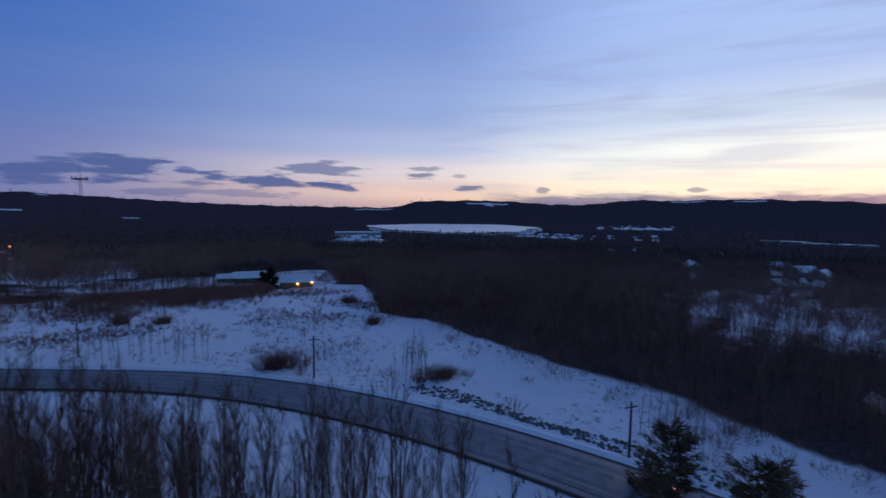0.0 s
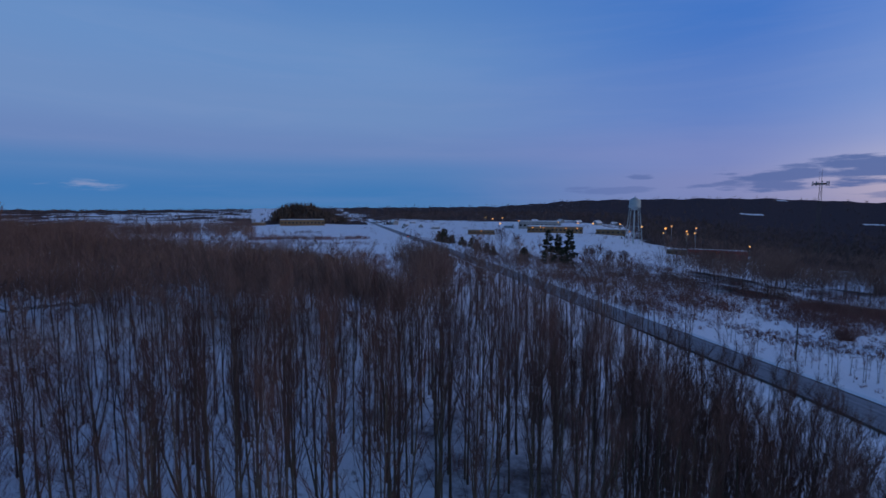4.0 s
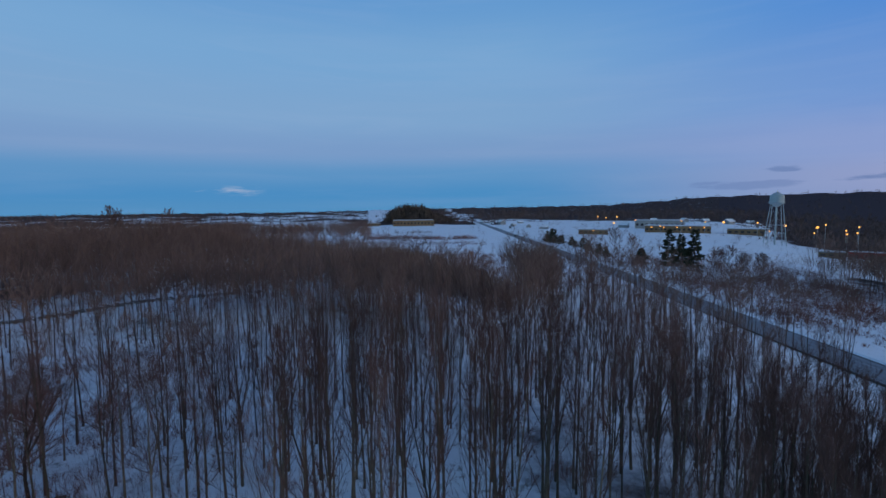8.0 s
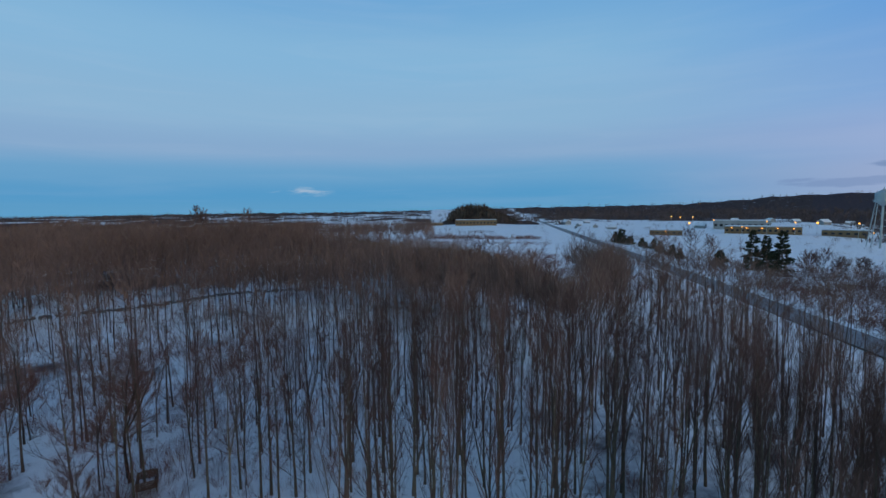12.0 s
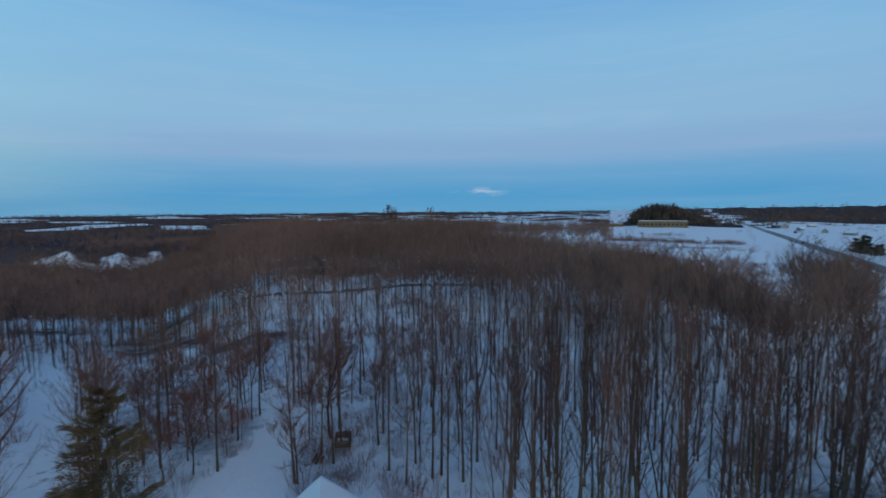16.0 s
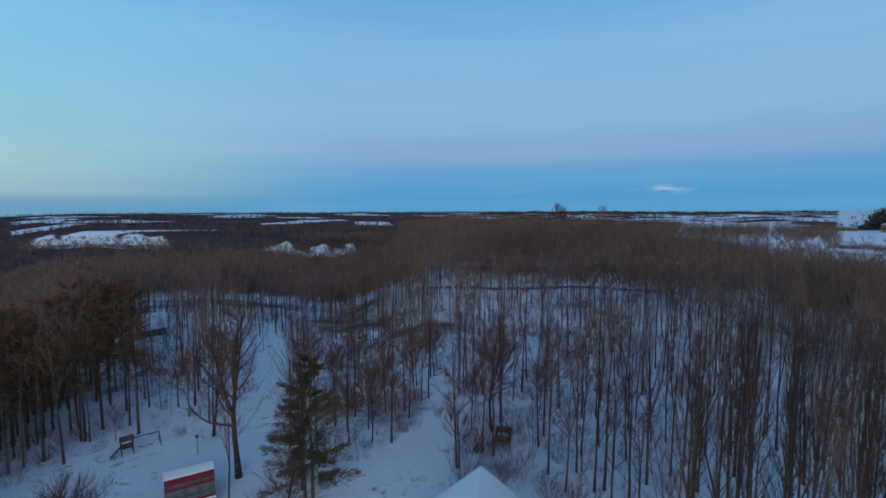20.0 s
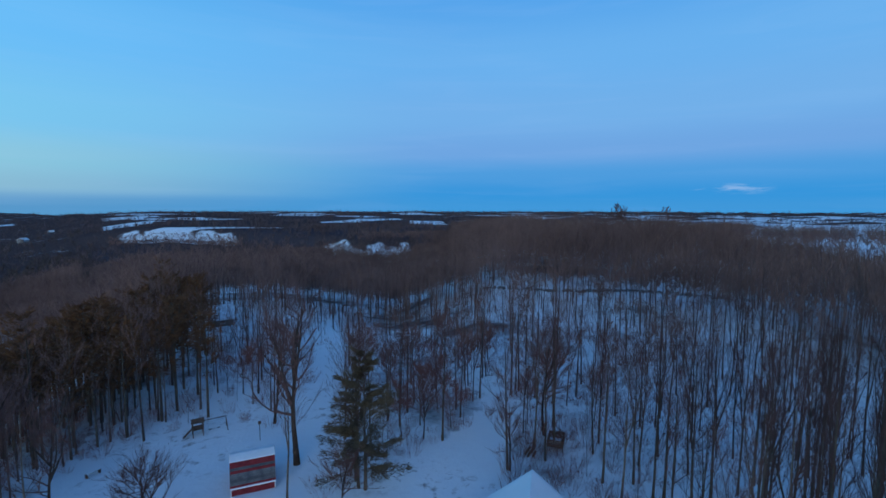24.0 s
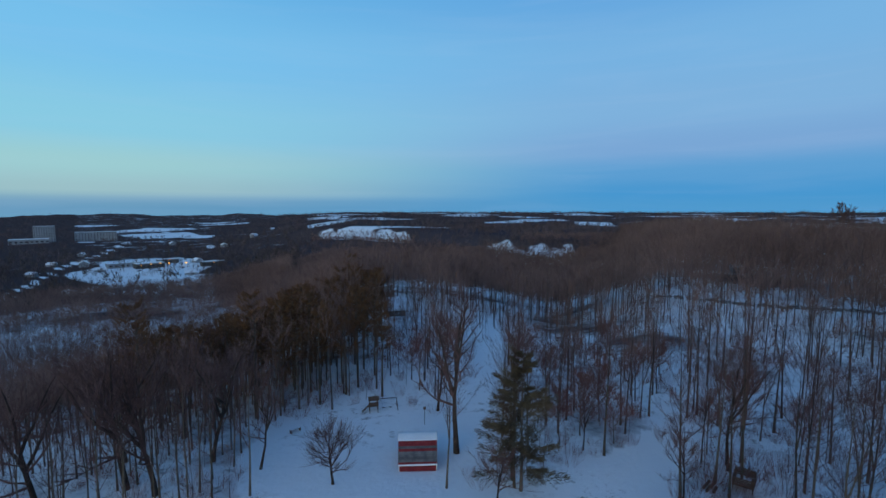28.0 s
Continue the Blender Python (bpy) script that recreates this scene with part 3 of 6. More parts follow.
def asphalt_material():
    m = bpy.data.materials.new("asphalt")
    m.use_nodes = True
    t = m.node_tree
    bsdf = t.nodes["Principled BSDF"]
    at = t.nodes.new("ShaderNodeTexCoord").outputs["Object"]
    a = node(t, "ShaderNodeTexNoise", Scale=0.25, Detail=5.0, Roughness=0.6)
    b = node(t, "ShaderNodeTexNoise", Scale=3.0, Detail=6.0, Roughness=0.7)
    for n in (a, b):
        t.links.new(at, n.inputs[0])
    fac = maths(t, "ADD", maths(t, "MULTIPLY", a.outputs[0], 0.6), maths(t, "MULTIPLY", b.outputs[0], 0.4))
    t.links.new(ramp(t, fac, [(0.3, (0.14, 0.142, 0.152)), (0.7, (0.27, 0.272, 0.288))]), bsdf.inputs["Base Color"])
    bsdf.inputs["Roughness"].default_value = 0.55
    return m


ASPHALT = asphalt_material()
SALT = material("salted_asphalt", (0.17, 0.173, 0.185), (0.27, 0.275, 0.29), 0.5, 0.7, 0.2)
strip("road", -ROAD_W, ROAD_W, -1150, 115, 260, 0.06, ASPHALT, "salt-greyed two-lane asphalt road curving past the woods", 0.05, 0.1)


# ---- trees ----------------------------------------------------------------------------------
def tube(V, F, pts, radii, sides):
    """Adds a tapered tube along pts; the last ring is a point."""
    base = len(V)
    pts = [Vector(p) for p in pts]
    for i, (p, r) in enumerate(zip(pts[:-1], radii[:-1])):
        d = (pts[i + 1] - p).normalized()
        u = d.orthogonal().normalized()
        w = d.cross(u)
        for k in range(sides):
            a = 2 * math.pi * k / sides
            V.append(p + (u * math.cos(a) + w * math.sin(a)) * r)
    V.append(pts[-1])
    n = len(pts) - 1
    for i in range(n - 1):
        for k in range(sides):
            a, b = base + i * sides + k, base + i * sides + (k + 1) % sides
            F.append((a, b, b + sides))
            F.append((a, b + sides, a + sides))
    tip = len(V) - 1
    for k in range(sides):
        F.append((base + (n - 1) * sides + k, base + (n - 1) * sides + (k + 1) % sides, tip))


def wander(rng, start, way, length, n, bend, up=0.0):
    pts = [Vector(start)]
    d = Vector(way).normalized()
    for _ in range(n):
        d = (d + Vector((rng.uniform(-bend, bend), rng.uniform(-bend, bend), rng.uniform(-bend, bend) + up))).normalized()
        pts.append(pts[-1] + d * (length / n))
    return pts


def sliver(V, F, p, d, length, width, rng):
    """A twig: one thin triangle."""
    side = d.cross(Vector((rng.uniform(-1, 1), rng.uniform(-1, 1), rng.uniform(-1, 1)))).normalized() * width
    b = len(V)
    V.extend((p - side, p + side, p + d * length))
    F.append((b, b + 1, b + 2))


def bare_tree(rng, height, spread, clear_to=0.45, limbs=16, subs=5, twigs=6, girth=0.0076, lean=0.035, fork=False, twig_w=0.012, rise=(0.9, 2.2), gnarl=0.0):
    """A leafless tree: trunk arrays and crown arrays."""
    TV, TF, CV, CF = [], [], [], []
    stems = [wander(rng, (0, 0, -0.3), (rng.uniform(-lean, lean), rng.uniform(-lean, lean), 1), height, 8, 0.034 + 0.25 * gnarl, 0.07)]
    for k in range(int(fork)):
        s = stems[0]
        at = 3 if k == 0 else 2 + k % 3
        away = Vector((rng.uniform(-1, 1), rng.uniform(-1, 1), rng.uniform(2.0, 4.0) if not gnarl else rng.uniform(0.8, 2.0)))
        stems.append(wander(rng, s[at], away, height * (0.58 if k == 0 else 0.5), 5, 0.09 + 0.3 * gnarl, 0.1))
    for k, s in enumerate(stems):
        r = height * girth * (1.0 if k == 0 else 0.6)
        n = len(s) - 1
        tube(TV, TF, s, [r * (1.25 if i == 0 and k == 0 else 1) * (1 - 0.92 * i / n) for i in range(n + 1)], 6)
        for i in range(limbs if k == 0 else limbs // 2):
            f = clear_to + (0.97 - clear_to) * (i + rng.random()) / limbs * (1 if k == 0 else 2)
            f = min(f, 0.97)
            q = f * n
            j = min(int(q), n - 1)
            p = s[j].lerp(s[j + 1], q - j)
            a = rng.uniform(0, 2 * math.pi)
            way = Vector((math.cos(a), math.sin(a), rng.uniform(*rise)))
            ln = spread * (1.15 - 0.75 * (f - clear_to) / (1 - clear_to)) * rng.uniform(0.7, 1.15)
            limb = wander(rng, p, way, ln, 4, 0.085 + 0.6 * gnarl, 0.09)
            rr = max(0.016, r * (1 - 0.9 * f) * (0.45 + 0.25 * (gnarl > 0)))
            tube(CV, CF, limb, [rr * (1 - 0.8 * i2 / 4) for i2 in range(5)], 3)
            for _ in range(subs):
                q2 = rng.uniform(0.7, 3.9)
                j2 = int(q2)
                p2 = limb[j2].lerp(limb[j2 + 1], q2 - j2)
                d2 = (limb[j2 + 1] - limb[j2]).normalized() + Vector((rng.uniform(-0.6, 0.6), rng.uniform(-0.6, 0.6), rng.uniform(-0.1, 0.7)))
                l2 = ln * rng.uniform(0.25, 0.5)
                sub = wander(rng, p2, d2, l2, 2, 0.12 + 0.3 * gnarl, 0.08)
                tube(CV, CF, sub, [rr * 0.42, rr * 0.25, 0], 3)
                for _ in range(twigs):
                    q3 = rng.uniform(0.2, 1.99)
                    j3 = int(q3)
                    d3 = ((sub[j3 + 1] - sub[j3]).normalized() + Vector((rng.uniform(-0.65, 0.65), rng.uniform(-0.65, 0.65), rng.uniform(-0.15, 0.8)))).normalized()
                    sliver(CV, CF, sub[j3].lerp(sub[j3 + 1], q3 - j3), d3, rng.uniform(0.5, 1.1), twig_w, rng)
    return TV, TF, CV, CF


def simple_tree(rng, height, spread, twigs, width):
    """A tree for the depth of a wood: arrays for stem and twigs."""
    TV, TF, CV, CF = [], [], [], []
    s = wander(rng, (0, 0, -0.4), (rng.uniform(-0.05, 0.05), rng.uniform(-0.05, 0.05), 1), height, 4, 0.05, 0.06)
    r = height * 0.0078
    tube(TV, TF, [s[0], s[2], s[4]], [r, r * 0.6, 0], 3)
    for _ in range(6):
        f = rng.uniform(0.5, 0.92) * 4
        j = int(f)
        a = rng.uniform(0, 6.28)
        limb = wander(rng, s[j].lerp(s[j + 1], f - j), (math.cos(a), math.sin(a), rng.uniform(0.7, 1.4)), spread * rng.uniform(0.6, 1.1), 2, 0.15, 0.1)
        tube(CV, CF, [limb[0], limb[2]], [r * 0.4, 0], 3)
        for _ in range(twigs):
            q = rng.uniform(0.3, 1.99)
            j2 = int(q)
            d = ((limb[j2 + 1] - limb[j2]).normalized() + Vector((rng.uniform(-1, 1), rng.uniform(-1, 1), rng.uniform(-0.3, 0.9)))).normalized()
            sliver(CV, CF, limb[j2].lerp(limb[j2 + 1], q - j2), d, rng.uniform(1.1, 2.6), width, rng)
    return TV, TF, CV, CF


def far_tree(rng, height, spread, n, width, low=0.05):
    """A few upright sprays, for woods in the distance."""
    V, F = [], []
    for _ in range(n):
        a, q = rng.uniform(0, 6.28), spread * math.sqrt(rng.random())
        p = Vector((math.cos(a) * q * 0.5, math.sin(a) * q * 0.5, rng.uniform(low, 0.68) * height))
        d = Vector((math.cos(a) * rng.uniform(0.1, 0.7), math.sin(a) * rng.uniform(0.1, 0.7), 1)).normalized()
        sliver(V, F, p, d, rng.uniform(0.26, 0.38) * height, width * rng.uniform(0.6, 1.3), rng)
    return V, F


def scatter_mesh(name, kinds, places, mats):
    """Joins many copies of a few shapes into one mesh. places: x, y, z, turn, scale, kind."""
    VV, FF, II, off = [], [], [], 0
    for k, (V, F, I) in enumerate(kinds):
        sel = places[places[:, 5] == k]
        if not len(sel):
            continue
        c, s = np.cos(sel[:, 3])[:, None], np.sin(sel[:, 3])[:, None]
        sc = sel[:, 4][:, None]
        X = (V[None, :, 0] * c - V[None, :, 1] * s) * sc + sel[:, 0:1]
        Y = (V[None, :, 0] * s + V[None, :, 1] * c) * sc + sel[:, 1:2]
        Z = V[None, :, 2] * sc + sel[:, 2:3]
        VV.append(np.stack([X, Y, Z], -1).reshape(-1, 3))
        FF.append((F[None] + (off + np.arange(len(sel)) * len(V))[:, None, None]).reshape(-1, 3))
        II.append(np.tile(I, len(sel)))
        off += len(sel) * len(V)
    return tri_mesh(name, np.concatenate(VV), np.concatenate(FF), mats, np.concatenate(II))


def arrays(TV, TF, CV=(), CF=()):
    V = np.array([tuple(v) for v in TV] + [tuple(v) for v in CV], np.float32)
    F = np.array(list(TF) + [tuple(i + len(TV) for i in f) for f in CF], np.int64)
    return V, F, np.array([0] * len(TF) + [1] * len(CF), np.int32)


rng = random.Random(11)
nprng = np.random.RandomState(5)

# near trees: things of their own
TREES = []
for i in range(14):
    h = rng.uniform(17.5, 21.0)
    TV, TF, CV, CF = bare_tree(rng, h, rng.uniform(3.6, 5.4), rng.uniform(0.2, 0.38), 18, 6, 9, rng.uniform(0.0056, 0.0088), fork=i % 4 != 1, twig_w=0.0075, rise=(1.4, 3.6))
    if i >= 8:                # broader crowns for the open wood round the yard
        TV, TF, CV, CF = bare_tree(rng, rng.uniform(16.5, 19.5), rng.uniform(4.4, 5.8), rng.uniform(0.26, 0.42), 16, 6, 9, 0.0082, fork=i % 2 == 0, twig_w=0.008, rise=(0.5, 1.8))
    root = new("bare_tree")
    a = new("trunk", tri_mesh("trunk", [tuple(v) for v in TV], TF, [BARK]))
    b = new("crown", tri_mesh("crown", [tuple(v) for v in CV], CF, [TWIG]))
    a.data.shade_smooth()
    a.parent = b.parent = root
    b["label"] = "leafless brown branches and fine twigs"
    tagged(root, "tall leafless forest tree with grey-brown trunk standing in snow", "tree", "trees of the near wood")
    TREES.append(root)


def jittered(x0, x1, y0, y1, gap):
    gx, gy = np.meshgrid(np.arange(x0, x1, gap), np.arange(y0, y1, gap))
    p = np.stack([gx.ravel(), gy.ravel()], 1)
    return p + nprng.uniform(-0.46, 0.46, p.shape) * gap


pts = jittered(-460, 330, -460, 420, 3.25)
pts = np.concatenate([pts, jittered(-34, 11, 20, 41, 2.1)])
R = np.hypot(pts[:, 0], pts[:, 1])
AZ = (np.degrees(np.arctan2(-pts[:, 0], pts[:, 1])) + 100) % 360 - 100
keep = (R < 430) & (AZ > -62) & (AZ < 226)
pts, R, AZ = pts[keep], R[keep], AZ[keep]
dens = woods_density(pts[:, 0], pts[:, 1])
thin = np.where(R < 75, 1.0, np.where(R < 130, 0.62, np.where(R < 220, 0.5, 0.36)))
thin = thin * np.interp(AZ, (98, 108, 118, 178, 179), (1.0, 0.74, 0.42, 0.42, 1.0)) ** (R < 135) * np.where((AZ > 176) & (R < 75), 0.9, 1.0) * np.where((AZ > 66) & (AZ < 106), np.where(R < 75, 0.68, np.where(R < 130, 0.58, 1.0)), 1.0)
chosen = nprng.uniform(0, 1, len(pts)) < dens * thin
pts, R, AZ = pts[chosen], R[chosen], AZ[chosen]

PINE_ZONE = (AZ > 173.5) & (AZ < 203) & (R > 70) & (R < 100)
leafless = ~PINE_ZONE | (np.arange(len(pts)) % 5 > 0)
order = np.argsort(R + 1000 * ~leafless)
near = order[:300]                # the nearest stand as single trees
for k in near:
    x, y = pts[k]
    src = TREES[8 + rng.randrange(6) if AZ[k] > 116 else rng.randrange(8)]
    s = rng.uniform(0.88, 1.06) * float(np.interp(AZ[k], (25, 45, 60, 78, 104, 114, 182, 194), (0.8, 0.9, 0.94, 1.08, 1.08, 1.0, 1.0, 0.76)))
    m = pose(x, y, ground(x, y), 0, 0, rng.uniform(0, 360))
    if src.location.length < 0.01:
        src.matrix_basis = m
        src.scale = (s, s, s)
    else:
        ob = copy_thing(src, m)
        ob.scale = (s, s, s)
rest = np.setdiff1d(np.arange(len(pts)), near)
mid = rest[leafless[rest] & (R[rest] < 100)]
deep = rest[leafless[rest] & (R[rest] >= 100)]


def place_rows(idx, nk, lo, hi):
    x, y = pts[idx, 0], pts[idx, 1]
    n = len(idx)
    low = np.where((AZ[idx] > 146) & (AZ[idx] < 186) & (R[idx] > 180), 0.55, 1.0) * np.where((AZ[idx] < 16) & (y > road_y(x)), 0.55, np.interp(AZ[idx], (25, 45, 60, 78, 104, 114, 182, 194), (0.8, 0.9, 0.94, 1.08, 1.08, 1.0, 1.0, 0.76)))
    return np.stack([x, y, heights(x, y), nprng.uniform(0, 6.28, n), nprng.uniform(lo, hi, n) * low, np.where((AZ[idx] > 116) & (nk > 7), nprng.randint(7, max(nk, 8), n), nprng.randint(0, 7, n))], 1)


mid_kinds = [arrays(*bare_tree(rng, rng.uniform(17.0, 20.5), rng.uniform(3.6, 5.0), rng.uniform(0.36, 0.5), 11, 5, 6, 0.0064, fork=i % 3 != 1, twig_w=0.012, rise=(0.8, 2.4))) for i in range(7)]
mid_kinds += [arrays(*bare_tree(rng, rng.uniform(16, 19), rng.uniform(4.4, 5.8), rng.uniform(0.3, 0.45), 12, 5, 8, 0.0078, fork=i % 2 == 0, twig_w=0.015, rise=(0.5, 1.8))) for i in range(5)]
deep_kinds = [arrays(*simple_tree(rng, rng.uniform(17, 20.5), rng.uniform(4.2, 5.8), 17, 0.036)) for i in range(7)]
tagged(new("woods", scatter_mesh("woods", mid_kinds, place_rows(mid, 12, 0.8, 1.08), [WOODS_TRUNK, WOODS_TWIG])),
       "dense leafless woods with thin brown trunks in snow", "woods", kind="stuff")
tagged(new("deep_woods", scatter_mesh("deep_woods", deep_kinds, place_rows(deep, 7, 0.78, 1.06), [WOODS_TRUNK, WOODS_TWIG])),
       "deep leafless woods with a brown haze of twigs", "woods", kind="stuff")

young_kinds = [arrays(*bare_tree(rng, rng.uniform(13, 17), rng.uniform(4.5, 6.5), rng.uniform(0.15, 0.35), 8, 4, 7, 0.006, fork=True, twig_w=0.02, rise=(0.8, 2.0))) for i in range(7)]
# young trees under the open wood round the yard
ux = jittered(-120, 60, -130, 10, 4.2)
ur = np.hypot(ux[:, 0], ux[:, 1])
uaz = (np.degrees(np.arctan2(-ux[:, 0], ux[:, 1])) + 100) % 360 - 100
keep = (ur > 46) & (ur < 128) & (uaz > 116) & (uaz < 206) & (nprng.uniform(0, 1, len(ux)) < 0.42 * woods_density(ux[:, 0], ux[:, 1]))
ux = ux[keep]
UND = np.stack([ux[:, 0], ux[:, 1], heights(ux[:, 0], ux[:, 1]), nprng.uniform(0, 6.28, len(ux)), nprng.uniform(0.3, 0.6, len(ux)), nprng.randint(0, 7, len(ux))], 1)
tagged(new("young_trees", scatter_mesh("young_trees", young_kinds, UND, [WOODS_TRUNK, WOODS_TWIG])), "young leafless trees and undergrowth in the snow", "woods", kind="stuff")

# the haze of twigs over the deeper woods
fill = np.concatenate([jittered(-440, 320, -440, 420, 3.6), jittered(-190, -50, -30, 40, 3.2)])
fill_r = np.hypot(fill[:, 0], fill[:, 1])
fill_az = (np.degrees(np.arctan2(-fill[:, 0], fill[:, 1])) + 100) % 360 - 100
fill_from = np.interp(fill_az, (70, 88, 104, 140), (72, 82, 112, 130))
fill_amount = np.where((fill_az > 77) & (fill_az < 165), 0.95 * step(fill_from, fill_from + 26, fill_r), np.where(fill_az > 180, 0.9 * step(82, 105, fill_r), 0.5 * (fill_r > 125) * ((fill_az < 60) | (fill_az > 100))))
keep = (fill_r < 440) & (fill_az > -55) & (fill_az < 218) & (nprng.uniform(0, 1, len(fill)) < fill_amount * woods_density(fill[:, 0], fill[:, 1]))
fill, fill_az = fill[keep], fill_az[keep]
fill_kinds = []
for i in range(6):
    V, F = far_tree(rng, rng.uniform(17, 20), 6.0, 44, 0.07, 0.42)
    fill_kinds.append((np.array([tuple(v) for v in V], np.float32), np.array(F, np.int64), np.zeros(len(F), np.int32)))
fill_low = np.where((fill_az > 146) & (fill_az < 186) & (np.hypot(fill[:, 0], fill[:, 1]) > 180), 0.55, 1.0) * np.where((fill_az < 16) & (fill[:, 1] > road_y(fill[:, 0])), 0.55, np.interp(fill_az, (25, 45, 60, 78, 104, 114, 182, 194), (0.8, 0.9, 0.94, 1.08, 1.08, 1.0, 1.0, 0.76)))
FILL = np.stack([fill[:, 0], fill[:, 1], heights(fill[:, 0], fill[:, 1]), nprng.uniform(0, 6.28, len(fill)), nprng.uniform(0.8, 1.05, len(fill)) * fill_low, nprng.randint(0, 6, len(fill))], 1)
tagged(new("woods_twigs", scatter_mesh("woods_twigs", fill_kinds, FILL, [WOODS_TWIG])), "brown haze of bare twigs over the deeper woods", "woods", kind="stuff")

# woods in the distance
far_kinds = []
for i in range(6):
    V, F = far_tree(rng, rng.uniform(13, 17), 5.5, 13, 0.6)
    far_kinds.append((np.array([tuple(v) for v in V], np.float32), np.array(F, np.int64), np.zeros(len(F), np.int32)))
fr = np.exp(nprng.uniform(np.log(415), np.log(4550), 36000))
fa = nprng.uniform(-52, 216, 36000)
fx, fy = -np.sin(np.radians(fa)) * fr, np.cos(np.radians(fa)) * fr
ok = nprng.uniform(0, 1, len(fr)) < woods_density(fx, fy) * np.where((fa < 90) & (fr > 2300), 0.4, np.where((fa < 15) & (fr > 900), 0.5, 1.0))
fx, fy, fr = fx[ok], fy[ok], fr[ok]
grow = (1.0 + 0.5 * step(700, 2400, fr) + 0.5 * step(2600, 4200, fr)) * np.where(fa[ok] > 95, 0.62, 1.0)
FP = np.stack([fx, fy, heights(fx, fy) - 1.0, nprng.uniform(0, 6.28, len(fx)), nprng.uniform(0.7, 1.1, len(fx)) * grow, nprng.randint(0, 6, len(fx))], 1)
tagged(new("distant_woods", scatter_mesh("distant_woods", far_kinds, FP, [SHADED_FAR_TWIG])), "dark leafless woods over the distant hills", "woods", kind="stuff")

# the thicket between the road and the lake: low rounded crowns
def thicket_bush(rng, height, spread, n, width):
    V, F = [], []
    for _ in range(n):
        a, q, f = rng.uniform(0, 6.28), spread * math.sqrt(rng.random()), rng.random()
        p = Vector((math.cos(a) * q, math.sin(a) * q, height * (0.05 + 0.55 * f * (1 - 0.5 * (q / spread) ** 2))))
        d = Vector((math.cos(a) * rng.uniform(-0.2, 0.9), math.sin(a) * rng.uniform(-0.2, 0.9), rng.uniform(0.4, 1.2))).normalized()
        sliver(V, F, p, d, rng.uniform(0.22, 0.42) * height, width * rng.uniform(0.6, 1.3), rng)
    return V, F


thicket_kinds = []
for i in range(6):
    V, F = thicket_bush(rng, rng.uniform(5.0, 8.0), rng.uniform(2.2, 3.4), 110, 0.035)
    thicket_kinds.append((np.array([tuple(v) for v in V], np.float32), np.array(F, np.int64), np.zeros(len(F), np.int32)))
tk = jittered(-80, 220, 40, 280, 3.9)
tr = np.hypot(tk[:, 0], tk[:, 1])
taz = (np.degrees(np.arctan2(-tk[:, 0], tk[:, 1])) + 100) % 360 - 100
open_wood = 0.95 - 0.6 * step(-21, -31, taz) * step(112, 150, tr)
keep = (tr < 270) & (taz > -52) & (taz < 15) & (tk[:, 1] > road_y(tk[:, 0]) + 10) & (nprng.uniform(0, 1, len(tk)) < open_wood * np.maximum(woods_density(tk[:, 0], tk[:, 1]), 0.3 * woods_density(tk[:, 0] * (1 + 9 / tr), tk[:, 1] * (1 + 9 / tr))))
tk = tk[keep]
TK = np.stack([tk[:, 0], tk[:, 1], heights(tk[:, 0], tk[:, 1]), nprng.uniform(0, 6.28, len(tk)), nprng.uniform(0.55, 1.15, len(tk)), nprng.randint(0, 6, len(tk))], 1)
tagged(new("thicket", scatter_mesh("thicket", thicket_kinds, TK, [BRUSH])), "dense dark purple-brown thicket of leafless brush", "thicket", kind="stuff")


def conifer(rng, height, base_r, whorls=16, needles=26, clear=0.06, droop=-0.12, ragged=0.35, power=0.8, nw=0.12, nl=1.0, skip=0.12, fan=0.34, thick=0.12):
    """A needle tree: trunk arrays and foliage arrays, boughs in whorls with drooping sprays."""
    TV, TF, CV, CF = [], [], [], []
    s = wander(rng, (0, 0, -0.3), (0, 0, 1), height, 6, 0.02, 0.1)
    tube(TV, TF, s, [height * 0.013 * (1 - 0.95 * i / 6) for i in range(7)], 6)
    for w in range(whorls):
        f = clear + (0.99 - clear) * (w / whorls) ** 0.92
        z = f * height
        ln0 = base_r * (1 - f) ** power + 0.25
        for _ in range(7):
            if rng.random() < skip:
                continue
            a = rng.uniform(0, 6.28)
            ln = ln0 * rng.uniform(1 - ragged, 1 + ragged * 0.6)
            way = Vector((math.cos(a), math.sin(a), droop + 0.5 * f))
            bough = wander(rng, (0, 0, z + rng.uniform(-0.25, 0.25)), way, ln, 3, 0.07, 0.02)
            tube(TV, TF, bough, [0.035, 0.025, 0.015, 0], 3)
            for _ in range(int(needles * (0.45 + 0.55 * (1 - f)))):
                q = rng.uniform(0.5, 2.99)
                j = int(q)
                fwd = (bough[j + 1] - bough[j]).normalized()
                off = Vector((-math.sin(a), math.cos(a), 0)) * rng.uniform(-1, 1)
                d = (fwd + off * 0.9 + Vector((rng.uniform(-0.6, 0.6), rng.uniform(-0.6, 0.6), rng.uniform(-0.5, 0.5)))).normalized()
                sliver(CV, CF, bough[j].lerp(bough[j + 1], q - j) + off * ln * fan * (1.1 - q / 3) + Vector((0, 0, rng.uniform(-thick, thick) * ln - 0.12 * off.length * ln)), d, rng.uniform(0.3, 0.7) * nl * (0.6 + 0.4 * base_r / 3), nw * (0.6 + 0.4 * base_r / 3), rng)
    return TV, TF, CV, CF


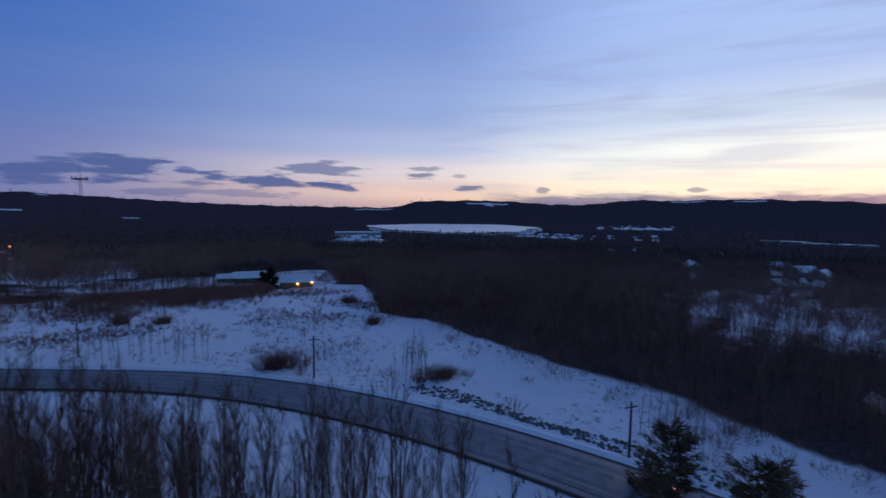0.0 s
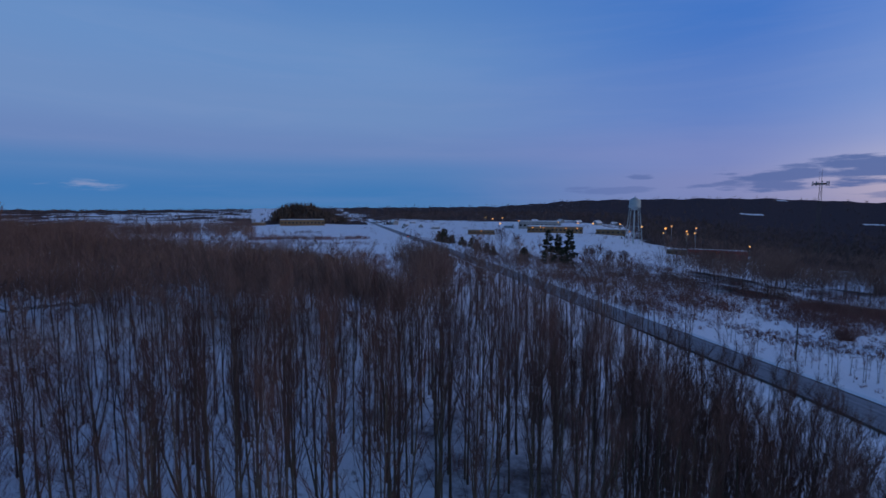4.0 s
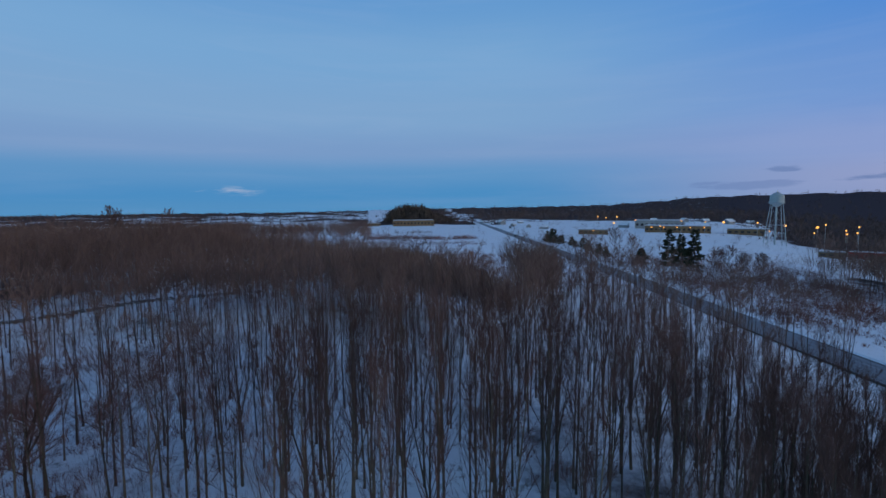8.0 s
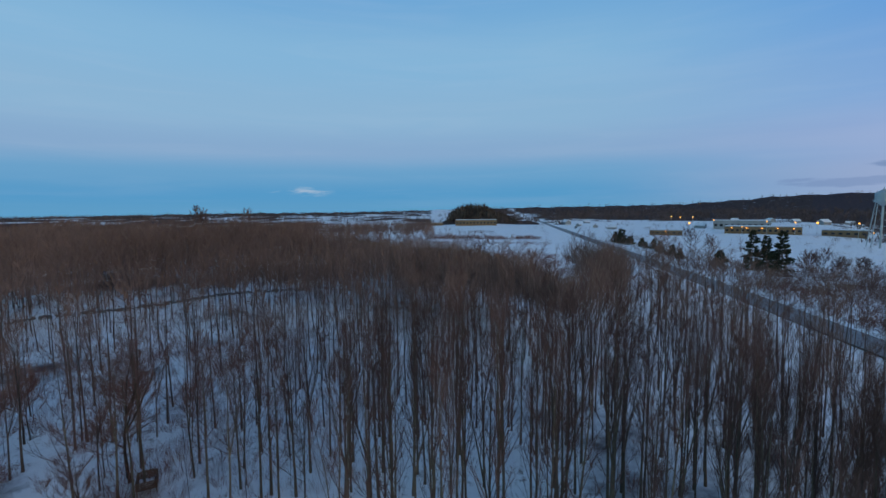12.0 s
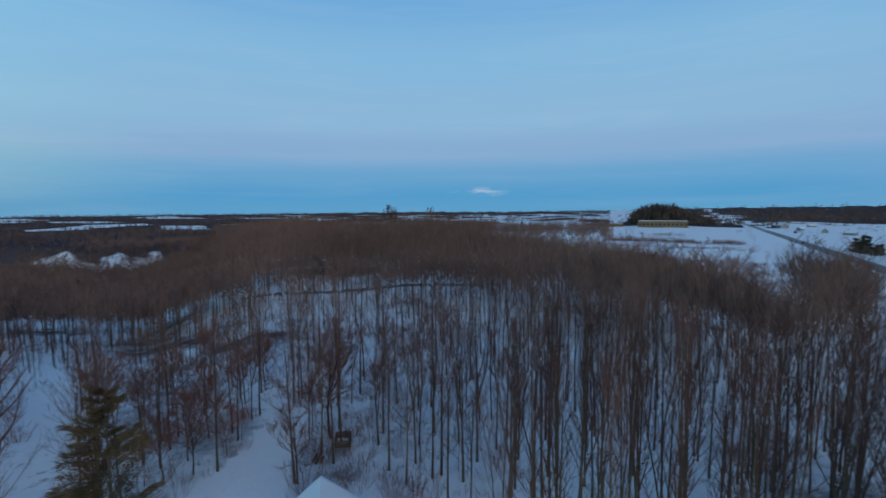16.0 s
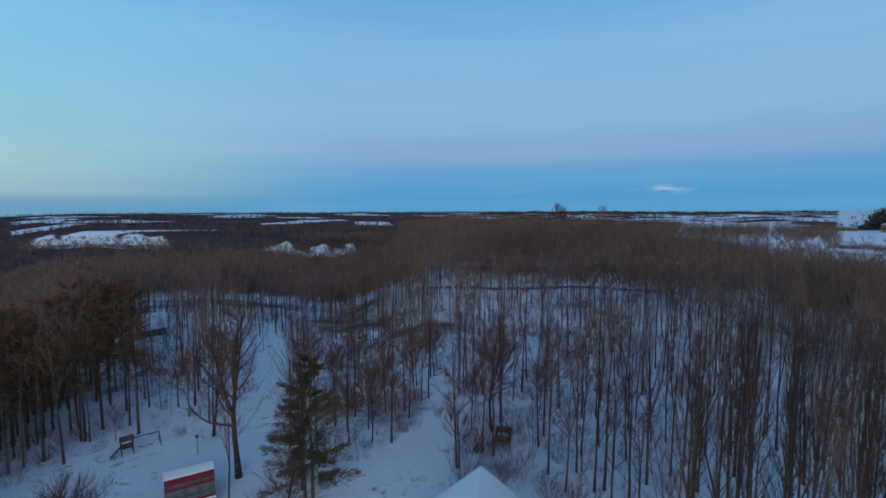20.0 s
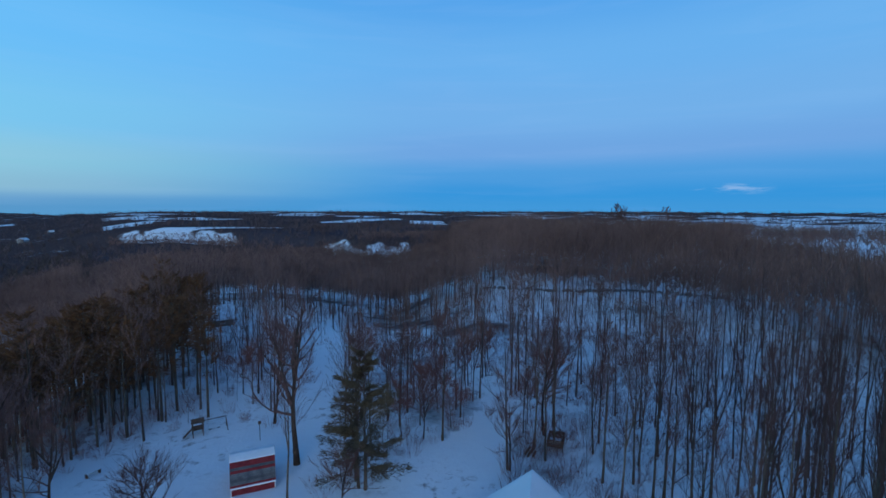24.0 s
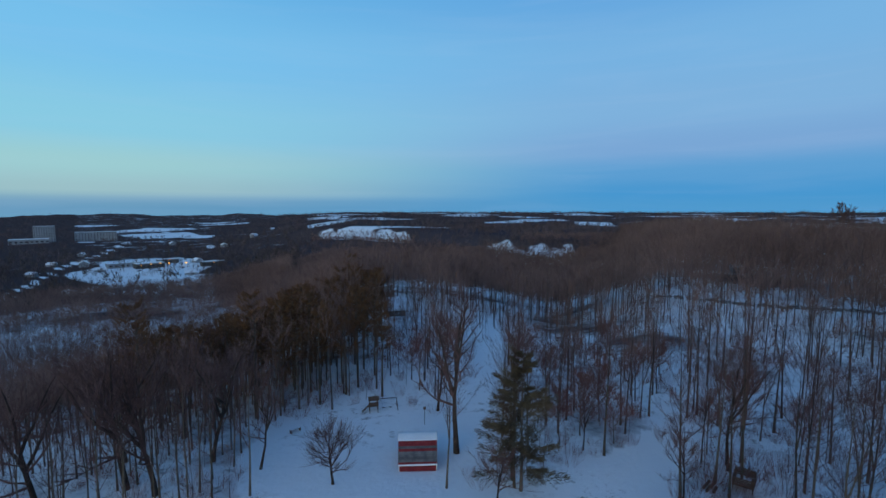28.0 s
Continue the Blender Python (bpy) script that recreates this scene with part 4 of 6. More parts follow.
def tree_thing(name, x, y, arrays4, label, category, crown_mat, crown_name="crown", group="", bark=None):
    root = thing(name, x, y, label, category, group, rng.uniform(0, 360))
    TV, TF, CV, CF = arrays4
    a = new("trunk", tri_mesh("trunk", [tuple(v) for v in TV], TF, [bark or BARK]))
    b = new(crown_name, tri_mesh(crown_name, [tuple(v) for v in CV], CF, [crown_mat]))
    a.data.shade_smooth()
    a.parent = b.parent = root
    return root


def shrub(rng, height, spread, n, width):
    V, F = [], []
    for _ in range(n):
        a = rng.uniform(0, 6.28)
        q = spread * 0.35 * math.sqrt(rng.random())
        p = Vector((math.cos(a) * q, math.sin(a) * q, -0.05))
        d = Vector((math.cos(a) * rng.uniform(0, 0.9), math.sin(a) * rng.uniform(0, 0.9), 1)).normalized()
        ln = height * rng.uniform(0.5, 1.05)
        sliver(V, F, p, d, ln, width * 1.2, rng)
        for _ in range(3):
            d2 = (d + Vector((rng.uniform(-0.7, 0.7), rng.uniform(-0.7, 0.7), rng.uniform(-0.1, 0.5)))).normalized()
            sliver(V, F, p + d * ln * rng.uniform(0.25, 0.8), d2, ln * rng.uniform(0.3, 0.55), width, rng)
    return V, F


# ---- yard: shed, house, platform, playset and the trees round them ---------------------------
def shed(x, y, turn):
    ob = thing("barn_shed", x, y, "small red barn shed with gambrel roof and snow on its top", "shed", turn=turn)
    w, d = 2.15, 2.1                    # half length, half depth
    part("wall", prism([(-d, 0), (d, 0), (d, 0.95), (1.0, 3.1), (0, 3.5), (-1.0, 3.1), (-d, 0.95)], -w + 0.06, w - 0.06), RED_PAINT, ob, "red-painted board wall")
    for k in range(9):                    # siding boards under the near eave
        part("board", box(-w + k * 0.478, -w + k * 0.478 + 0.46, -d - 0.025, -d + 0.005, 0.05, 0.86), RED_PAINT, ob)
    for s in (-1, 1):
        slope = part("roof_slope", prism([(s * (d + 0.14), 0.86), (s * (d + 0.05), 0.80), (s * 0.98, 3.04), (s * 1.06, 3.12)], -w - 0.1, w + 0.1), SHINGLE, ob, "steep shingled lower roof slope")
        for row in range(9):
            f0, f1 = row / 9, (row + 1) / 9 + 0.015
            y0, z0 = d + 0.15 + (1.07 - d - 0.15) * f0, 0.88 + (3.14 - 0.88) * f0
            y1, z1 = d + 0.15 + (1.07 - d - 0.15) * f1, 0.88 + (3.14 - 0.88) * f1
            mat = RED_PAINT if row in (0, 5, 7, 8) else SHINGLE
            part("shingle_course", prism([(s * y0, z0), (s * (y0 + 0.035), z0 + 0.02), (s * (y1 + 0.012), z1 + 0.01), (s * y1, z1)], -w - 0.1 + rng.uniform(0, 0.02), w + 0.1), mat, slope)
        part("eave_trim", box(-w - 0.12, w + 0.12, s * (d + 0.1) - 0.06, s * (d + 0.1) + 0.06, 0.76, 0.87), WHITE_PAINT, ob, "white eave board")
    snow_top = [(-1.16, 3.10), (1.16, 3.10), (1.12, 3.26), (0.5, 3.58), (0, 3.72), (-0.5, 3.58), (-1.12, 3.26)]
    part("snow_cap", prism([(p * 0.96, 3.10 + (q - 3.10) * 0.7) for p, q in snow_top], -w - 0.16, w + 0.16), SNOW, ob, "thick snow on the upper roof", 0.06)
    part("eave_snow", prism([(-d - 0.24, 0.87), (-d - 0.02, 0.87), (-d - 0.05, 0.98), (-d - 0.19, 0.95)], -w - 0.1, w + 0.1), SNOW, ob, "line of snow on the eave")
    for s in (-1, 1):
        part("corner_trim", box(s * w - 0.05, s * w + 0.05, -d - 0.04, -d + 0.06, 0.03, 0.9), WHITE_PAINT, ob)
    part("door", box(-w - 0.03, -w + 0.07, -0.75, 0.75, 0.05, 1.85), RED_PAINT, ob)
    return ob


shed(-8.4, -51.6, 180 - 9.5)
bird_pole = thing("bird_feeder_pole", -10.8, -60.3, "thin dark pole with a small bird feeder behind the shed", "bird feeder")
part("pole", rod((0, 0, -0.2), (0, 0, 2.3), 0.04), POLE_WOOD, bird_pole)
part("feeder", box(-0.16, 0.16, -0.16, 0.16, 2.2, 2.5), OLD_WOOD, bird_pole)


def house_roof(x, y, turn):
    ob = thing("house", x, y, "pale house with a steep gable roof under smooth snow", "house", turn=turn)
    hw, hl, eave, ridge = 4.2, 6.5, 3.6, 7.0
    part("wall", prism([(-hw + 0.4, -0.2), (hw - 0.4, -0.2), (hw - 0.4, eave + 0.1), (0, ridge - 0.35), (-hw + 0.4, eave + 0.1)], -hl + 0.35, hl - 0.35), WHITE_PAINT, ob)
    roof = part("roof", prism([(-hw, eave - 0.12), (0, ridge - 0.1), (hw, eave - 0.12), (hw, eave), (0, ridge + 0.02), (-hw, eave)], -hl, hl), SHINGLE, ob)
    for s in (-1, 1):
        bm = bmesh.new()
        n, m2 = 26, 14
        grid = [[None] * (m2 + 1) for _ in range(n + 1)]
        for i in range(n + 1):
            for j in range(m2 + 1):
                u, v = i / n, j / m2
                px = -hl - 0.04 + (2 * hl + 0.08) * u
                py = s * (hw + 0.05) * v
                pz = ridge + (eave - ridge) * v + 0.16 + 0.05 * noise.noise(Vector((px * 0.5, py * 0.5, 3.0)))
                if i in (0, n) or j == m2:
                    pz -= 0.12
                grid[i][j] = bm.verts.new((px, py, pz))
        for i in range(n):
            for j in range(m2):
                bm.faces.new((grid[i][j], grid[i + 1][j], grid[i + 1][j + 1], grid[i][j + 1]))
        g = bmesh.ops.extrude_face_region(bm, geom=bm.faces[:])
        for v in g["geom"]:
            if isinstance(v, bmesh.types.BMVert):
                v.co.z -= 0.13
        bmesh.ops.recalc_face_normals(bm, faces=bm.faces[:])
        part("roof_snow", bm, PALE_SNOW, roof, "smooth snow on the roof")
    for s in (-1, 1):
        part("bargeboard", prism([(s * hw, eave - 0.25), (s * hw, eave - 0.02), (0, ridge - 0.02), (0, ridge - 0.28)], -hl - 0.05, -hl + 0.02), WHITE_PAINT, ob)
    for k in (-3.5, 0, 3.5):
        for s in (-1, 1):
            win = part("window", box(k - 0.5, k + 0.5, s * (hw - 0.4) - 0.04, s * (hw - 0.4) + 0.04, 1.0, 2.3), WHITE_PAINT, ob)
            part("pane", box(k - 0.42, k + 0.42, s * (hw - 0.4) - 0.055, s * (hw - 0.4) + 0.055, 1.08, 2.22), PANE, win)
    return ob


house_roof(-22.7, -23.6, 43.5)


def raised_platform(x, y, turn):
    ob = thing("wooden_platform", x, y, "weathered brown raised wooden platform with board railings among trees", "play platform", turn=turn)
    for px in (-1.3, 1.3):
        for py in (-1.0, 1.0):
            part("post", box(px - 0.07, px + 0.07, py - 0.07, py + 0.07, -0.2, 2.0), OLD_WOOD, ob)
    for k in range(9):
        part("deck_board", box(-1.4 + k * 0.312, -1.4 + k * 0.312 + 0.29, -1.1, 1.1, 0.78, 0.84), OLD_WOOD, ob)
    for k in range(4):
        z = 0.92 + k * 0.29
        for s in (-1, 1):
            part("rail_board", box(-1.45, 1.45, s * 1.08 - 0.02, s * 1.08 + 0.02, z, z + 0.23), OLD_WOOD, ob)
            part("rail_board", box(s * 1.38 - 0.02, s * 1.38 + 0.02, -1.05, 1.05, z, z + 0.23), OLD_WOOD, ob)
    part("snow_patch", box(-1.2, 0.9, -0.9, 0.7, 0.842, 0.95), SNOW, ob, "snow lying on the deck", 0.04)
    return ob


raised_platform(-41.6, -38.6, 38).scale = (0.88, 0.88, 0.72)


def playset(x, y, turn):
    ob = thing("wooden_playset", x, y, "wooden climbing frame with swing beam, slide and snow on it", "playset", turn=turn)
    for px in (-0.7, 0.7):
        for py in (-0.7, 0.7):
            part("post", box(px - 0.06, px + 0.06, py - 0.06, py + 0.06, -0.1, 2.5), OLD_WOOD, ob)
    part("deck", box(-0.8, 0.8, -0.8, 0.8, 1.2, 1.28), OLD_WOOD, ob)
    for k in range(3):
        part("rail", box(-0.8, 0.8, -0.78, -0.74, 1.45 + 0.22 * k, 1.57 + 0.22 * k), OLD_WOOD, ob)
    part("roof", prism([(-0.95, 2.4), (0, 2.85), (0.95, 2.4), (0, 2.75)], -0.9, 0.9), OLD_WOOD, ob)
    ramp_bm = prism([(0.8, 1.15), (1.9, 0.1), (2.05, 0.1), (2.05, 0.18), (1.9, 0.2), (0.8, 1.3)], -0.3, 0.3)
    bmesh.ops.rotate(ramp_bm, verts=ramp_bm.verts[:], cent=(0, 0, 0), matrix=Matrix.Rotation(radians(90), 3, "Z"))
    part("slide", ramp_bm, OLD_WOOD, ob, "weathered wooden slide")
    part("swing_beam", rod((0.7, 0, 2.25), (4.0, 0, 2.25), 0.07), OLD_WOOD, ob)
    for s in (-1, 1):
        part("leg", rod((4.0, 0, 2.25), (4.15, s * 0.9, 0), 0.06), OLD_WOOD, ob)
    for px in (1.7, 2.9):
        swing = part("swing", box(px - 0.25, px + 0.25, -0.1, 0.1, 0.5, 0.54), RUBBER, ob)
        for s in (-1, 1):
            part("chain", rod((px + s * 0.2, 0, 0.54), (px + s * 0.2, 0, 2.2), 0.012, sides=4), STEEL, swing)
    return ob


playset(-4.2, -66.2, 180).scale = (0.85, 0.85, 0.8)

tree_thing("white_pine", -18.3, -43.8, conifer(rng, 15.8, 4.9, 15, 330, 0.14, 0.0, 0.45, 0.55, 0.03, 0.85, 0.3, 0.26, 0.06), "tall ragged evergreen with tiers of olive-green boughs in the yard", "tree", OLIVE_NEEDLE, "foliage")
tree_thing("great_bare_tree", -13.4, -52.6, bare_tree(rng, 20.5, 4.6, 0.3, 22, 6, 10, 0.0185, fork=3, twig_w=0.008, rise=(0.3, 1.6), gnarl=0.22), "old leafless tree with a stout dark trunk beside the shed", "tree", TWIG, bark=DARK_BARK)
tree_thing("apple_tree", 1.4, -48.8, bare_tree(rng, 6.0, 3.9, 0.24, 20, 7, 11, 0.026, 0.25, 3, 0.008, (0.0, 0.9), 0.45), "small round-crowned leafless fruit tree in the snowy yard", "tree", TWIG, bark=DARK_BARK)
for x, y, h, sp, g in ((-15.0, -42.0, 6.0, 3.8, 0.02), (19.5, -51.0, 15.0, 7.4, 0.021), (23.0, -53.0, 16.0, 7.6, 0.02), (15.5, -57.0, 15.0, 6.0, 0.018), (9.6, -53.6, 12.5, 3.6, 0.012), (-13.4, -64.0, 14.5, 4.2, 0.013),
                       (-33.4, -37.8, 9.0, 3.0, 0.012), (-42.5, -41.5, 16.0, 3.6, 0.013), (26.0, -60.0, 16.0, 7.0, 0.019), (29.5, -50.0, 15.0, 7.0, 0.02), (21.5, -66.0, 15.5, 6.0, 0.017), (-28.8, -49.5, 8.0, 2.8, 0.012)):
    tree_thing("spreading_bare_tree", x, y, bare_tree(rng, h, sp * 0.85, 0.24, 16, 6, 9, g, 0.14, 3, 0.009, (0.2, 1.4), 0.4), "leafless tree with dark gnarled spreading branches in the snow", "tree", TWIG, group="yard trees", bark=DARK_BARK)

for az, r, h in ((126.6, 292, 25.5), (121.8, 300, 23.5), (126.0, 296, 24.0)):
    tree_thing("skyline_tree", *polar(az, r), bare_tree(rng, h, 6.0, 0.45, 16, 6, 12, 0.012, 0.03, True, 0.05, (0.6, 1.8)), "tall leafless tree rising above the wooded hill", "tree", TWIG, group="skyline trees")

# small dense trees under the wood's edge
under = tree_thing("understorey_tree", *polar(150.2, 61), bare_tree(rng, 8.5, 3.2, 0.3, 22, 7, 14, 0.011, 0.08, 2, 0.009, (0.3, 1.4), 0.15), "small twiggy leafless tree with a dense reddish-brown crown", "tree", BRUSH, group="understorey trees")
for az, r, sc in ((152.6, 58, 0.9), (148.0, 66, 1.05), (146.2, 60, 0.8), (154.5, 70, 1.0), (144.4, 73, 1.1), (151.3, 77, 1.15), (141.8, 80, 1.1), (157.2, 80, 1.0), (136.5, 62, 0.9), (133.5, 70, 1.05), (170.5, 73, 1.1), (128.4, 66, 0.9), (167.4, 86, 1.1), (147.6, 88, 1.2)):
    copy_thing(under, pose(*polar(az, r), ground(*polar(az, r)), 0, 0, rng.uniform(0, 360))).scale = (sc, sc, sc)

for az, r, h in ((70.1, 335, 15.0), (68.3, 322, 11.5), (60.0, 232, 11.0), (57.6, 226, 9.5), (55.8, 236, 10.0), (58.7, 240, 12.0)):
    tree_thing("field_tree", *polar(az, r), bare_tree(rng, h, h * 0.42, 0.22, 18, 6, 9, 0.012, 0.05, 2, 0.04, (0.3, 1.6), 0.1), "round-crowned leafless tree standing in the snowfield", "tree", TWIG, group="field trees")

# conifers: by the road, in the pine stand and by the far field
for az, r, h, w in ((64.4, 257, 19, 5.0), (61.9, 240, 19.5, 5.5), (63.2, 262, 16, 4.5), (67.3, 262, 8, 4.0), (20.7, 206, 9.5, 3.6), (21.6, 222, 6.5, 3.0)):
    x, y = polar(az, r)
    tree_thing("spruce", x, y, conifer(rng, h, w, 14, 34 if r > 100 else 60, 0.04, nw=0.3 if r > 100 else 0.14, nl=1.6 if r > 100 else 1.0), "dark green spruce standing in snow", "tree", NEEDLE, "foliage", "spruces")
for az, r, h, w in ((-27.6, 41, 12.6, 3.6), (-36.6, 40, 11.6, 4.2), (-33.5, 36, 8.5, 3.2)):
    x, y = polar(az, r)
    tree_thing("roadside_pine", x, y, conifer(rng, h, w, 15, 150, 0.1, 0.12, 0.5, 0.42, 0.05, 0.95, 0.15), "dark rounded pine with soft needles beside the road", "tree", OLIVE_NEEDLE, "foliage", "roadside pines")
pine_src = [tree_thing("pine", *polar(184 + i, 78 + 3 * i), conifer(rng, rng.uniform(15.5, 18.5), 5.0, 9, 60, 0.44, 0.22, 0.6, 0.45, 0.05, 0.95, 0.3), "tall pine with bare lower trunk and dusky brown-green crown", "tree", PINE_NEEDLE, "foliage", "pine stand") for i in range(4)]
pine_at = []
while len(pine_at) < 126:
    az, r = rng.uniform(175.2, 202), rng.uniform(70, 118)
    x, y = polar(az, r)
    if math.hypot((x + 1.5) / 13.0, (y + 56) / 13.5) > 1.15 and all(math.hypot(x - u, y - v) > 2.7 for u, v in pine_at):
        pine_at.append((x, y))
        sc = rng.uniform(0.7, 1.0)
        copy_thing(pine_src[rng.randrange(4)], pose(x, y, ground(x, y), 0, 0, rng.uniform(0, 360))).scale = (sc, sc, sc * rng.uniform(0.9, 1.1))
hedge_src = tree_thing("hedge_conifer", *polar(77.5, 395), conifer(rng, 8, 4.5, 9, 22, 0.02, nw=0.3, nl=1.6), "dark evergreen in a row along the road", "tree", NEEDLE, "foliage", "evergreen row")
for i in range(16):
    f = i / 15
    x, y = polar(77.8 - 7.0 * f, 420 - 130 * f)
    s = rng.uniform(0.7, 1.15) * (1.25 if i in (1, 2) else 0.8)
    copy_thing(hedge_src, pose(x + rng.uniform(-3, 3), y + rng.uniform(-3, 3), ground(x, y), 0, 0, rng.uniform(0, 360))).scale = (s, s, s)

# the dark knoll of pines behind the school
kn = []
for i in range(430):
    y = rng.uniform(-118, 12)
    f = (y + 118) / 130
    x = -860 + rng.gauss(0, 24)
    kn.append((x, y, ground(x, y) - 0.5, rng.uniform(0, 6.28), rng.uniform(0.7, 1.0) * (1.9 * min(1, 0.55 + 2.5 * f) * (1 - 0.62 * max(0, f - 0.45) / 0.55)), rng.randrange(6)))
tagged(new("pine_knoll", scatter_mesh("pine_knoll", far_kinds, np.array(kn), [WOODS_TRUNK])), "dark brown clump of tall trees on a knoll", "woods", kind="stuff")

# undergrowth: saplings in the woods, brush in the field and along edges
sh_kinds = []
for i in range(6):
    V, F = shrub(rng, rng.uniform(1.4, 2.6), rng.uniform(1.8, 3.2), 22, 0.021)
    sh_kinds.append((np.array([tuple(v) for v in V], np.float32), np.array(F, np.int64), np.zeros(len(F), np.int32)))
sp = []
cand = jittered(-300, 140, -200, 300, 5.0)
cr = np.hypot(cand[:, 0], cand[:, 1])
caz = (np.degrees(np.arctan2(-cand[:, 0], cand[:, 1])) + 100) % 360 - 100
cd = woods_density(cand[:, 0], cand[:, 1])
cn = np.sin(cand[:, 0] * 0.09 + np.sin(cand[:, 1] * 0.06) * 2) * np.sin(cand[:, 1] * 0.08 + 1.0)
croad = np.abs(cand[:, 1] - road_y(cand[:, 0]))
yard_open = np.hypot((cand[:, 0] + 1.5) / 13.0, (cand[:, 1] + 56) / 13.5) < 1.05
for k in range(len(cand)):
    x, y = cand[k]
    if cr[k] < 38 or cr[k] > 290 or caz[k] < -58 or caz[k] > 222 or croad[k] < 8.5 or yard_open[k]:
        continue
    if cd[k] > 0.5:
        p = 0.3 if (caz[k] < 16 and y > road_y(x)) else 0.16 if caz[k] < 118 else 0.35
    elif caz[k] < -27 and cr[k] < 80:
        p = 1.0
    elif caz[k] > 118:
        p = 0.06
    elif 8 < caz[k] < 21 and 135 < cr[k] < 215:
        p = 0.04
    else:
        p = 0.55 * max(0.0, float(cn[k]) + 0.15) + (0.9 if (160 < cr[k] < 192 and 16 < caz[k] < 62) else 0.4 if (cr[k] > 150 and caz[k] > 14) else 0.08) + (0.35 if (y < road_y(x) and x < -60) else 0.0)
    if rng.random() < p:
        sp.append((x, y, ground(x, y), rng.uniform(0, 6.28), rng.uniform(0.6, 1.4) * (1.9 if (caz[k] < 16 and cd[k] > 0.5 and y > road_y(x)) else 1.7 if (cr[k] > 155 and caz[k] < 62) else 1.5 if cr[k] > 150 else 1.0), rng.randrange(6)))
tagged(new("brush", scatter_mesh("brush", sh_kinds, np.array(sp), [BRUSH])), "brown leafless brush and saplings poking out of the snow", "brush", kind="stuff")


# fine undergrowth in the open wood round the yard, and dead stalks in the field
fine_kinds = []
for i in range(5):
    V, F = shrub(rng, rng.uniform(1.2, 2.4), rng.uniform(1.6, 2.8), 34, 0.009)
    fine_kinds.append((np.array([tuple(v) for v in V], np.float32), np.array(F, np.int64), np.zeros(len(F), np.int32)))
ug = jittered(-110, 40, -125, 0, 2.1)
ugr = np.hypot(ug[:, 0], ug[:, 1])
uga = (np.degrees(np.arctan2(-ug[:, 0], ug[:, 1])) + 100) % 360 - 100
clump = np.clip(0.45 + 0.8 * np.sin(ug[:, 0] * 0.21 + 2 * np.sin(ug[:, 1] * 0.13)) * np.sin(ug[:, 1] * 0.24 + 1.0), 0, 1)
want = np.where((uga > 122) & (uga < 138.5) & (ugr > 40) & (ugr < 58), 0.85, np.clip(0.3 + 0.8 * clump, 0, 0.9) * (woods_density(ug[:, 0], ug[:, 1]) > 0.25))
ug = ug[(uga > 112) & (uga < 208) & (ugr > 40) & (ugr < 112) & (nprng.uniform(0, 1, len(ug)) < want)]
UG = np.stack([ug[:, 0], ug[:, 1], heights(ug[:, 0], ug[:, 1]), nprng.uniform(0, 6.28, len(ug)), nprng.uniform(0.5, 1.3, len(ug)) * np.where(np.hypot(ug[:, 0] + 37, ug[:, 1] + 36) < 13, 1.5, 1.0), nprng.randint(0, 5, len(ug))], 1)
tagged(new("undergrowth", scatter_mesh("undergrowth", fine_kinds, UG, [BRUSH])), "fine reddish-brown leafless undergrowth in the snow", "undergrowth", kind="stuff")
stalk_kinds = []
for i in range(4):
    V, F = shrub(rng, rng.uniform(0.5, 0.9), 1.1, 7, 0.032)
    stalk_kinds.append((np.array([tuple(v) for v in V], np.float32), np.array(F, np.int64), np.zeros(len(F), np.int32)))
st = jittered(-190, 70, 62, 190, 1.25)
sta = (np.degrees(np.arctan2(-st[:, 0], st[:, 1])) + 100) % 360 - 100
tuft = np.clip(0.24 + 0.9 * np.sin(st[:, 0] * 0.1 + 1.5 * np.sin(st[:, 1] * 0.09)) * np.sin(st[:, 1] * 0.13 + st[:, 0] * 0.03), 0.03, 1) * step(-34, 16, sta)
st = st[(sta > -34) & (st[:, 1] > road_y(st[:, 0]) + 8.5) & (nprng.uniform(0, 1, len(st)) < 0.95 * tuft)]
ST = np.stack([st[:, 0], st[:, 1], heights(st[:, 0], st[:, 1]), nprng.uniform(0, 6.28, len(st)), nprng.uniform(0.5, 1.2, len(st)) * np.where(np.hypot(st[:, 0], st[:, 1]) > 125, 1.9, 1.0), nprng.randint(0, 4, len(st))], 1)
tagged(new("field_stalks", scatter_mesh("field_stalks", stalk_kinds, ST, [BRUSH])), "dead grass stalks and weeds poking out of the field snow", "grass", kind="stuff")


def bush(x, y, w, h, label):
    bm_v, bm_f = [], []
    for _ in range(int(8 + w * 5)):
        ox = rng.gauss(0, w * 0.5)
        V, F = shrub(rng, h * rng.uniform(0.65, 1.05) * max(0.5, 1 - 0.4 * abs(ox) / w), 2.4, 30, 0.017)
        o = len(bm_v)
        bm_v += [(v[0] + ox, v[1] + rng.uniform(-0.8, 0.8) * 0 + math.sin(ox * 3) * 0.6, v[2]) for v in V]
        bm_f += [tuple(i + o for i in f) for f in F]
    ob = new("bush", tri_mesh("bush", bm_v, bm_f, [BRUSH]))
    ob.matrix_basis = pose(x, y, ground(x, y), 0, 0, rng.uniform(-20, 20))
    return tagged(ob, label, "bush", "roadside bushes")


